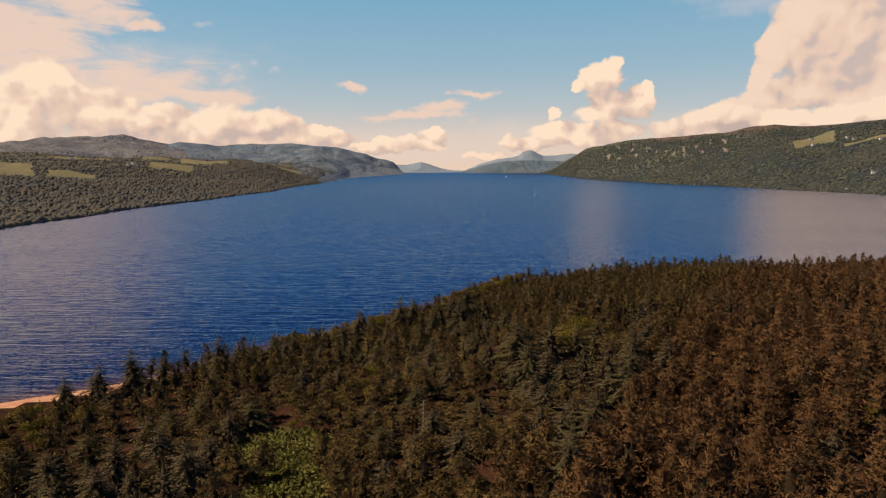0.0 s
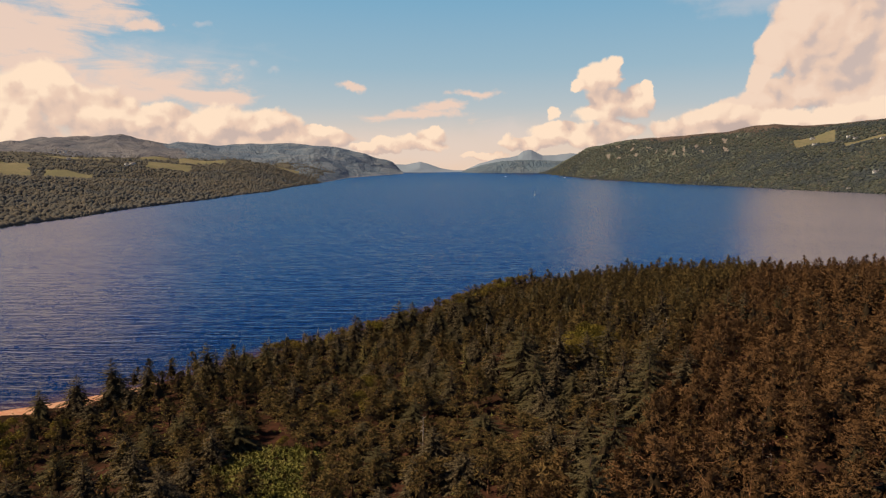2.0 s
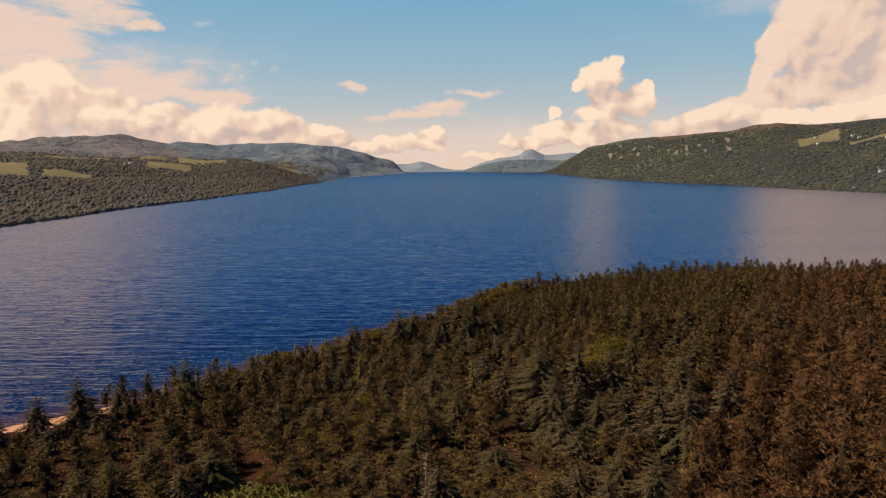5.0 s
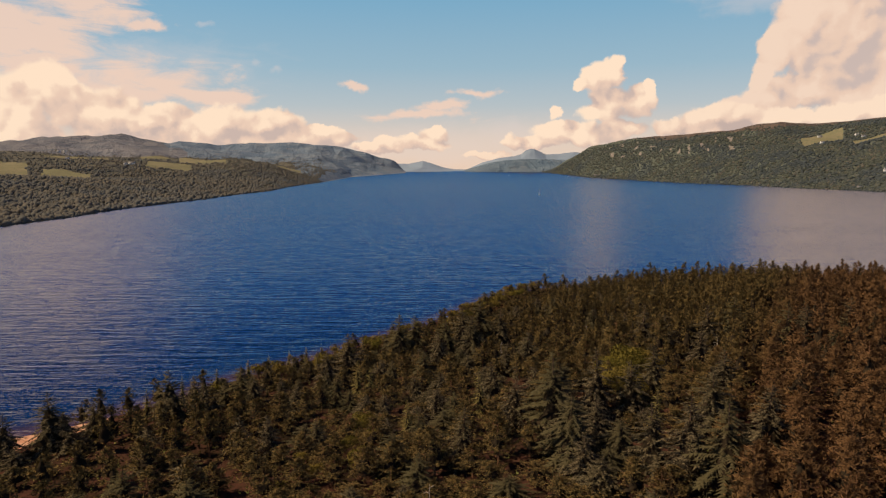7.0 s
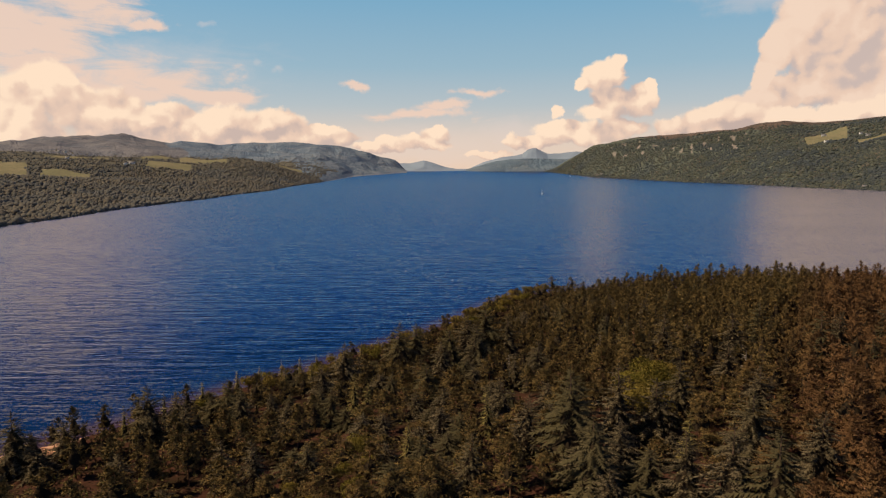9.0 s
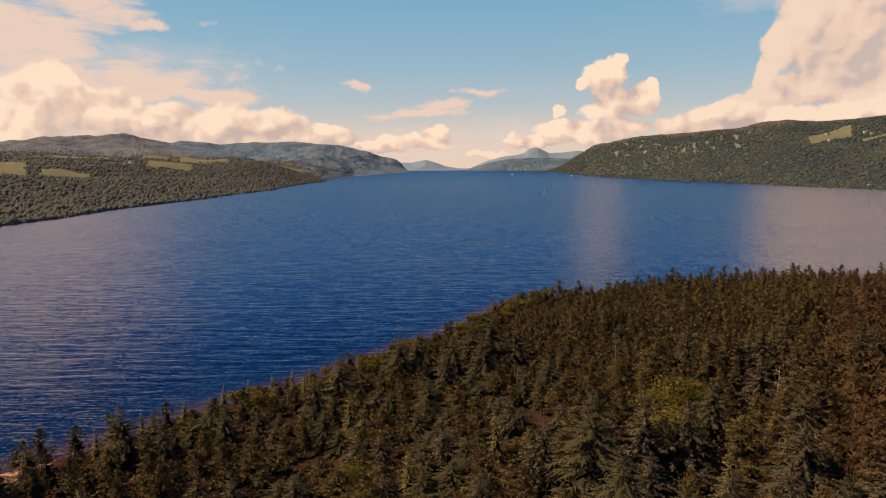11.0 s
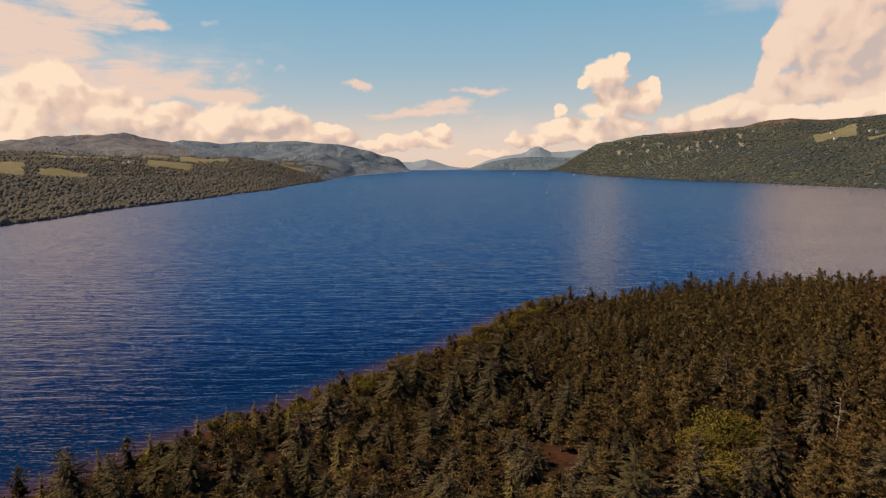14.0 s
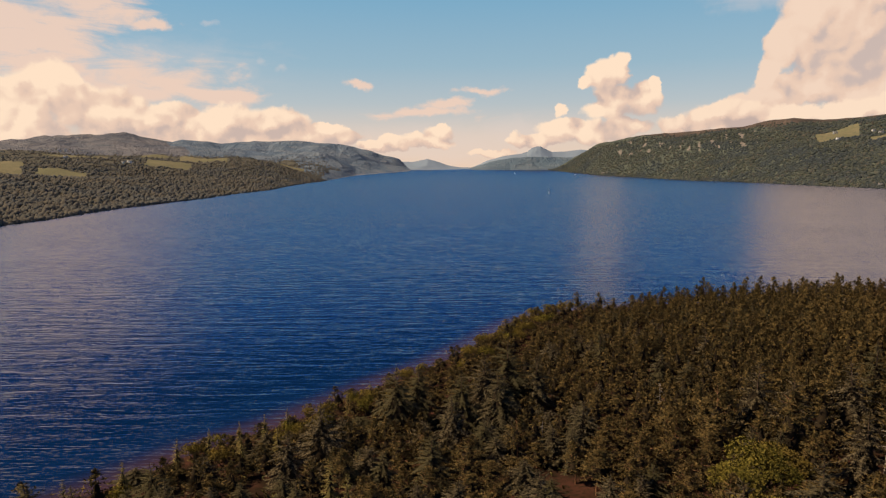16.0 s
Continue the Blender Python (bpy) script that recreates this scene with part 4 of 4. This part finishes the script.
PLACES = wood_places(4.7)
order = np.argsort(np.hypot(PLACES[:, 0] - 12, PLACES[:, 1] - 122))
PLACES = PLACES[order]
TREE_TOPS = canopy_z(PLACES[:, 0], PLACES[:, 1]) - 1.6 - 0.8 * (PLACES[:, 1] > 190) + RNG.normal(0, 1.1, len(PLACES))
GROUND = ground_z(PLACES[:, 0], PLACES[:, 1])
HEIGHTS = np.clip(TREE_TOPS - GROUND, 2.6, 17)
MIX = RNG.uniform(0, 1, len(PLACES)) + 0.25 * fbm(PLACES[:, 0] / 22, PLACES[:, 1] / 22, 2, 9)
LEFT = PLACES[:, 0] < 25
near_pines = 0
near_spruces = 0
rest = []
for i, (x, y) in enumerate(PLACES):
    spruce = MIX[i] < (0.24 if LEFT[i] and y < 190 else 0.07)
    if spruce and near_spruces < 150:
        plant("spruce", x, y, HEIGHTS[i] * 1.06, RNG.uniform(0.95, 1.3))
        near_spruces += 1
    elif not spruce and near_pines < 300:
        plant("pine", x, y, HEIGHTS[i], RNG.uniform(0.95, 1.3))
        near_pines += 1
    else:
        rest.append((x, y, HEIGHTS[i], spruce))


def wood_stuff(name, label, rows, models, mats):
    """The rest of the wood: many trees in one mesh, each with trunk and crown of sprays or tufts."""
    vs, fs, ix, ns, n0 = [], [], [], [], 0
    ready = [[(v, *outward(v, f)) for v, f in model] for model in models]
    for x, y, h, k in rows:
        a, s = RNG.uniform(0, 6.28), h / 10.0
        w = max(s, 0.9) * RNG.uniform(0.95, 1.25)
        z = float(ground_z(np.array(x), np.array(y)))
        ca, sa = math.cos(a), math.sin(a)
        for (v, f, nv), i in zip(ready[k], (0, 1)):
            ns.append(np.column_stack([nv[:, 0] * ca - nv[:, 1] * sa, nv[:, 0] * sa + nv[:, 1] * ca, nv[:, 2]]))
            q = np.column_stack([(v[:, 0] * ca - v[:, 1] * sa) * w + x, (v[:, 0] * sa + v[:, 1] * ca) * w + y, v[:, 2] * s + z])
            vs.append(q)
            fs.append(f + n0)
            ix.append(np.full(len(f), i))
            n0 += len(v)
    me = mesh_from(name, np.concatenate(vs), np.concatenate(fs), mats, np.concatenate(ix), True, np.concatenate(ns))
    tagged(new(name, me), label, "wood", kind="stuff")


def lod_pine(k):
    rng = np.random.RandomState(400 + k)
    cv = pine_crown(10.0, rng.uniform(2.5, 3.2), rng, limbs=34, per=4, blades=5, size=0.80, low=0.12, width=0.125)
    return joined([trunk_of(10.0, 0.14, rng, 0.02), inner_shade(10.0, 2.6, rng, 0.28)]), (cv, tri_faces(cv))


def lod_spruce(k):
    rng = np.random.RandomState(500 + k)
    cv = spruce_crown(10.0, 2.5, rng, whorls=16, boughs=7, seg=3)
    return joined([trunk_of(10.0, 0.15, rng, 0.01), inner_shade(10.0, 2.6, rng, 0.12)]), (cv, tri_faces(cv))


LOD_P, LOD_S = [lod_pine(k) for k in range(8)], [lod_spruce(k) for k in range(4)]
wood_stuff("pine_wood", "dense plantation of young brown-green pines", [(x, y, h, RNG.randint(8)) for x, y, h, s in rest if not s], LOD_P, (SHADE_BARK, PINE_WOOD))
wood_stuff("spruce_wood", "scattered dark spruces among the pines", [(x, y, h, RNG.randint(4)) for x, y, h, s in rest if s], LOD_S, (SHADE_BARK, SPRUCE_NEEDLES))


# ---- bracken and scrub on the floor of the wood ----
def bracken():
    rng = np.random.RandomState(31)
    c, w = [], []
    for cx, cy, rx, ry in CLEARINGS[:2]:
        k = int(rx * ry * 30)
        a, s = rng.uniform(0, 6.28, k), np.sqrt(rng.uniform(0, 1, k)) * 1.1
        c.append(np.column_stack([cx + rx * s * np.cos(a), cy + ry * s * np.sin(a)]))
    k = 3500
    c.append(np.column_stack([rng.uniform(-90, 120, k), rng.uniform(60, 240, k)]))
    c = np.concatenate(c)
    c = c[inland(c[:, 0], c[:, 1]) > 8]
    z = ground_z(c[:, 0], c[:, 1]) + rng.uniform(0.2, 0.9, len(c))
    cen = np.column_stack([c, z])
    cen[:, 2] += 0.5 * fbm(c[:, 0] / 1.3, c[:, 1] / 1.3, 3, 14)
    ways = rng.normal(0, 0.8, (len(c), 3))
    ways[:, 2] = np.abs(ways[:, 2]) * 0.4
    v = tufts(cen, ways, rng, 7, 0.62, 0.11)
    up = np.tile((0.0, 0.0, 1.0), (len(v), 1)) + np.repeat(rng.normal(0, 0.45, (len(v) // 3, 3)), 3, 0)
    up /= np.linalg.norm(up, axis=1, keepdims=True)
    tagged(new("bracken", mesh_from("bracken", v, tri_faces(v), (BRACKEN,), None, True, up)), "green bracken and low scrub on the wood floor", "bracken", kind="stuff")


bracken()


# ---- far woods on both banks ----
def ico():
    bm = bmesh.new()
    bmesh.ops.create_icosphere(bm, subdivisions=1, radius=1.0)
    v = np.array([x.co[:] for x in bm.verts])
    f = np.array([[x.index for x in t.verts] for t in bm.faces])
    bm.free()
    return v, f


ICO_V, ICO_F = ico()


def far_wood(name, label, spots, rng, low, high, mat):
    """Far tree crowns, each a lumpy uneven mound, in one mesh."""
    n_t = len(spots)
    lump = np.array([1 + 0.30 * fbm(ICO_V[:, 0] * 3 + 9 * k, ICO_V[:, 1] * 3 + ICO_V[:, 2] * 2, 3, k) + np.random.RandomState(k).normal(0, 0.27, len(ICO_V)) for k in range(12)])
    r = low + (high - low) * rng.uniform(0, 1, n_t) ** 1.8
    tall = rng.uniform(0.5, 1.15, n_t)
    k = rng.randint(0, 12, n_t)
    v = ICO_V[None] * lump[k][..., None] * r[:, None, None]
    v[..., 2] *= tall[:, None]
    v += spots[:, None, :]
    v[..., 2] += (r * 0.20)[:, None]
    f = (ICO_F[None] + (np.arange(n_t) * len(ICO_V))[:, None, None]).reshape(-1, 3)
    tagged(new(name, mesh_from(name, v.reshape(-1, 3), f, (mat,), None, True)), label, "wood", kind="stuff")


def scatter(bank_v, count, keep, rng, power):
    """Random spots on a bank's surface, more of them near the waterline."""
    rows, cols = bank_v.shape[:2]
    i = (rng.uniform(0, 1, count) ** power * (rows - 2))
    j = rng.uniform(0, cols - 2, count)
    i0, j0 = i.astype(int), j.astype(int)
    fi, fj = (i - i0)[:, None], (j - j0)[:, None]
    p = (bank_v[i0, j0] * (1 - fi) * (1 - fj) + bank_v[i0 + 1, j0] * fi * (1 - fj) + bank_v[i0, j0 + 1] * (1 - fi) * fj + bank_v[i0 + 1, j0 + 1] * fi * fj)
    return p[keep(p[:, 0] / p[:, 1], p[:, 1], rng)]


def keep_left(a, d, rng):
    moor = np.clip((d - L_TOP(a)) / 200 + 0.3 * fbm(a * 30, d / 240, 3, 17), 0, 1)
    sparse = np.clip((d - L_MID(a)) / 600, 0, 0.55)
    return ~fields(a, d, L_PLOTS) & (rng.uniform(0, 1, len(a)) > np.maximum(moor, sparse)) & (a > -0.76) & (a < L_BARE + 0.06 + 0.05 * fbm(a * 40, d / 160, 3, 19))


def keep_right(a, d, rng):
    s = (d - R_SHORE(a)) / (R_CREST(a) - R_SHORE(a))
    return ~fields(a, d, R_PLOTS) & ~crag(a, d) & (rng.uniform(0, 1, len(a)) > np.clip((s - 0.72) * 5, 0, 1.0)) & (a < 0.76)


rng_far = np.random.RandomState(77)
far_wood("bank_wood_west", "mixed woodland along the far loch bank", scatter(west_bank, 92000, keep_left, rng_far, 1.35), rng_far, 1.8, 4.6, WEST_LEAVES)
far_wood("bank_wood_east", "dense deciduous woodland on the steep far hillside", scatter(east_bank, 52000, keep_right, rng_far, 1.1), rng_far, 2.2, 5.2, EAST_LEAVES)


# ---- the wood goes on, coarser, outside the camera's wedge of view ----
def filler_wood():
    rng = np.random.RandomState(91)
    gx, gy = np.meshgrid(np.arange(-110, 150, 6.4), np.arange(-45, 60, 6.4))
    inner = np.column_stack([gx.ravel(), gy.ravel()]) + rng.normal(0, 0.9, (gx.size, 2))
    p = np.concatenate([inner, np.column_stack([rng.uniform(-330, 420, 600), rng.uniform(-160, 290, 600)])])
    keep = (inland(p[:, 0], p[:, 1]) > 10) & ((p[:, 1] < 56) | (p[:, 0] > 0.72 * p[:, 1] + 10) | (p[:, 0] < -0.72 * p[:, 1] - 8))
    p = p[keep]
    models = []
    for k in range(5):
        cv = pine_crown(10.0, 2.9, np.random.RandomState(600 + k), limbs=11, per=2, blades=2, size=1.9, low=0.15, width=0.5)
        models.append((inner_shade(10.0, 2.8, np.random.RandomState(650 + k), 0.1), (cv, tri_faces(cv))))
    rows = [(x, y, rng.uniform(9, 14), rng.randint(5)) for x, y in p]
    wood_stuff("outer_wood", "pine wood behind the shore", rows, models, (SHADE_BARK, PINE_WOOD))


filler_wood()


# ---- houses on the far banks ----
def plain(name, color, rough=0.8, spec=0.3, scale=2.0, vary=0.12):
    m, g = material(name)
    f = g.noise(position(g), scale, 4)
    lo = tuple(c * (1 - vary) for c in color)
    finish(g, g.mix(f, lo, color), rough, None, spec)
    return m


WHITE_WALL = plain("limewash", (0.80, 0.78, 0.74))
SLATE = plain("slate_roof", (0.16, 0.15, 0.15))
GLASS = plain("window_glass", (0.05, 0.06, 0.07), 0.1, 0.5)
STONE_WALL = plain("field_stone", (0.36, 0.31, 0.26))


def box_mesh(name, sx, sy, sz, mat, z0=0.0):
    x, y = sx / 2, sy / 2
    v = [(-x, -y, z0), (x, -y, z0), (x, y, z0), (-x, y, z0), (-x, -y, z0 + sz), (x, -y, z0 + sz), (x, y, z0 + sz), (-x, y, z0 + sz)]
    f = [(0, 3, 2, 1), (4, 5, 6, 7), (0, 1, 5, 4), (1, 2, 6, 5), (2, 3, 7, 6), (3, 0, 4, 7)]
    return mesh_from(name, v, f, (mat,))


def gable_mesh(name, sx, sy, z0, rise, over, mat):
    """A pitched roof with thickness and overhanging eaves."""
    x, y = sx / 2 + over, sy / 2 + over
    v = []
    for dz in (0.0, 0.25):
        v += [(-x, -y, z0 + dz - 0.2), (x, -y, z0 + dz - 0.2), (x, 0, z0 + rise + dz), (-x, 0, z0 + rise + dz), (x, y, z0 + dz - 0.2), (-x, y, z0 + dz - 0.2)]
    f = [(0, 1, 2, 3), (3, 2, 4, 5), (7, 6, 9, 8), (8, 9, 11, 10), (0, 6, 7, 1), (4, 10, 11, 5), (1, 7, 8, 2), (2, 8, 10, 4), (0, 3, 9, 6), (3, 5, 11, 9)]
    return mesh_from(name, v, f, (mat,))


def gable_wall(sx, sy, h, rise, mat):
    x, y = sx / 2, sy / 2
    v = [(-x, -y, -1.5), (x, -y, -1.5), (x, y, -1.5), (-x, y, -1.5), (-x, -y, h), (x, -y, h), (x, y, h), (-x, y, h), (-x, 0, h + rise), (x, 0, h + rise)]
    q = [(0, 1, 5, 4), (2, 3, 7, 6), (1, 2, 6, 5), (3, 0, 4, 7), (5, 6, 9, 9), (7, 4, 8, 8), (0, 3, 2, 1)]
    t = []
    for a, b, c, d in q:
        t.append((a, b, c))
        if c != d:
            t.append((a, c, d))
    return mesh_from("wall", v, t, (mat,))


def house(bank_v, a, slope, sx, sy, h, turn, label, mat):
    """A farmhouse where the sight line of that bearing and slope meets the bank."""
    mid = bank_v[bank_v.shape[0] // 2]
    col_i = int(np.argmin(np.abs(mid[:, 0] / mid[:, 1] - a)))
    line = bank_v[:, col_i]
    e = (line[:, 2] - 52) / line[:, 1]
    k = int(np.argmax(e >= slope)) if (e >= slope).any() else 2
    x, y, z = line[max(k, 1)]
    root = new("house")
    tagged(root, label, "house", "farmhouses on the loch sides")
    rise = sy * 0.42
    part("wall", gable_wall(sx, sy, h, rise, mat), root)
    part("roof", gable_mesh("roof", sx, sy, h, rise, 0.35, SLATE), root, "grey slate roof")
    for end in (-1, 1):
        chimney = part("chimney", box_mesh("chimney", 0.8, 0.8, 1.8, mat), root)
        chimney.location = (end * (sx / 2 - 0.6), 0, h + rise - 0.5)
    pane = box_mesh("window", 1.1, 0.12, 1.4, GLASS)
    n_w = max(3, int(sx / 3))
    for i in range(n_w):
        win = part("window", pane, root)
        win.location = (-sx / 2 + (i + 0.5) * sx / n_w, -sy / 2, 1.0)
    door = part("door", box_mesh("door", 1.0, 0.14, 2.05, STONE_WALL), root)
    door.location = (sx / 2 / n_w * 0.05, -sy / 2 - 0.02, 0.0)
    root.matrix_basis = pose(float(x), float(y), float(z) + 0.6, 0, 0, turn)


WHITE_LABEL = "small whitewashed farmhouse with a grey slate roof"
for a, e, sx, turn in ((-0.588, 0.0262, 14, 15), (-0.578, 0.0268, 11, -20), (-0.573, 0.0164, 13, 30), (-0.473, 0.0078, 16, 10), (-0.483, 0.0062, 10, 40)):
    house(west_bank, a, e, sx, 7.5, 4.6, turn, WHITE_LABEL, WHITE_WALL)
for a, e, sx, turn in ((0.565, 0.0464, 14, -10), (0.568, 0.0375, 16, 12), (0.619, 0.0485, 11, 0), (0.630, 0.0455, 13, -25), (0.671, 0.046, 12, 8), (0.665, -0.0069, 13, -15)):
    house(east_bank, a, e, sx, 7.0, 4.4, turn, WHITE_LABEL, WHITE_WALL)
for a, e, sx, turn in ((0.625, -0.0312, 9, -30), (0.230, -0.0100, 22, -20), (0.236, -0.0098, 13, -20)):
    house(east_bank, a, e, sx, 7.0, 4.0, turn, "low stone boathouse with slate roof beside the water", STONE_WALL)


# ---- boats ----
HULL = plain("white_hull", (0.82, 0.82, 0.80), 0.3, 0.5)
SAIL = plain("sailcloth", (0.86, 0.84, 0.80), 0.9)
SPAR = plain("metal_spar", (0.55, 0.55, 0.56), 0.35, 0.5)


def hull_mesh(length, beam, depth):
    rows, k = [], 9
    for i in range(k):
        s = i / (k - 1)
        w = beam / 2 * math.sin(math.pi * min(1, 0.18 + 0.82 * s) * 0.98 + 0.03) ** 0.7
        x = (s - 0.5) * length
        for y, z in ((-w, depth), (-w * 0.75, 0.25 * depth), (0, -0.35 * depth), (w * 0.75, 0.25 * depth), (w, depth)):
            rows.append((x, y, z))
    f = grid_faces(k, 5).tolist() + [(i * 5, i * 5 + 4, i * 5 + 9, i * 5 + 5) for i in range(k - 1)]
    f += [(0, 1, 2, 3), (0, 3, 4, 4)][:1]
    return mesh_from("hull", rows, f, (HULL,), None, False)


def sail_mesh(name, foot, luff, z0, x0, way):
    """A triangular sail with some belly, closed on both sides."""
    v, k = [], 6
    for side in (0.0, 0.05):
        for i in range(k):
            s = i / (k - 1)
            for j in range(3):
                t = j / 2
                v.append((x0 + way * foot * (1 - s) * t, 0.35 * math.sin(math.pi * t) * (1 - s) + side, z0 + luff * s))
    a = grid_faces(k, 3)
    return mesh_from(name, v, np.concatenate([a, a[:, ::-1] + 3 * k]), (SAIL,), None, True)


def sailing_boat(x, y, turn):
    root = new("sailing_boat")
    tagged(root, "small white sailing boat with both sails set on the water", "sailing boat")
    part("hull", hull_mesh(8.5, 2.7, 0.9), root)
    tv, tf = tube([(0.6, 0, 0.6), (0.6, 0, 11.0)], (0.08, 0.05), 6)
    part("mast", mesh_from("mast", tv, tf, (SPAR,), None, True), root)
    tv, tf = tube([(0.6, 0, 1.9), (-3.2, 0, 1.9)], (0.06, 0.05), 6)
    part("boom", mesh_from("boom", tv, tf, (SPAR,), None, True), root)
    part("mainsail", sail_mesh("mainsail", 3.7, 8.6, 2.0, 0.5, -1), root)
    part("jib", sail_mesh("jib", 3.0, 7.4, 1.2, 0.8, 1), root)
    part("cabin", box_mesh("cabin", 2.4, 1.5, 0.5, HULL, 0.9), root)
    root.matrix_basis = pose(x, y, float(sea(np.array(y))) - 0.05, 0, 4, turn)


def motor_boat(x, y, turn):
    root = new("motor_boat")
    tagged(root, "white cabin cruiser far off on the water", "motor boat", "cruisers on the loch")
    part("hull", hull_mesh(11.0, 3.4, 1.4), root)
    part("cabin", box_mesh("cabin", 5.0, 2.5, 1.3, HULL, 1.4), root)
    part("windscreen", box_mesh("windscreen", 2.6, 2.3, 0.7, GLASS, 2.7), root)
    root.matrix_basis = pose(x, y, float(sea(np.array(y))) - 0.05, 0, 0, turn)


sailing_boat(0.1416 * 1362, 1362, 70)
motor_boat(0.0976 * 3900, 3900, 60)
motor_boat(0.1882 * 3700, 3700, 30)
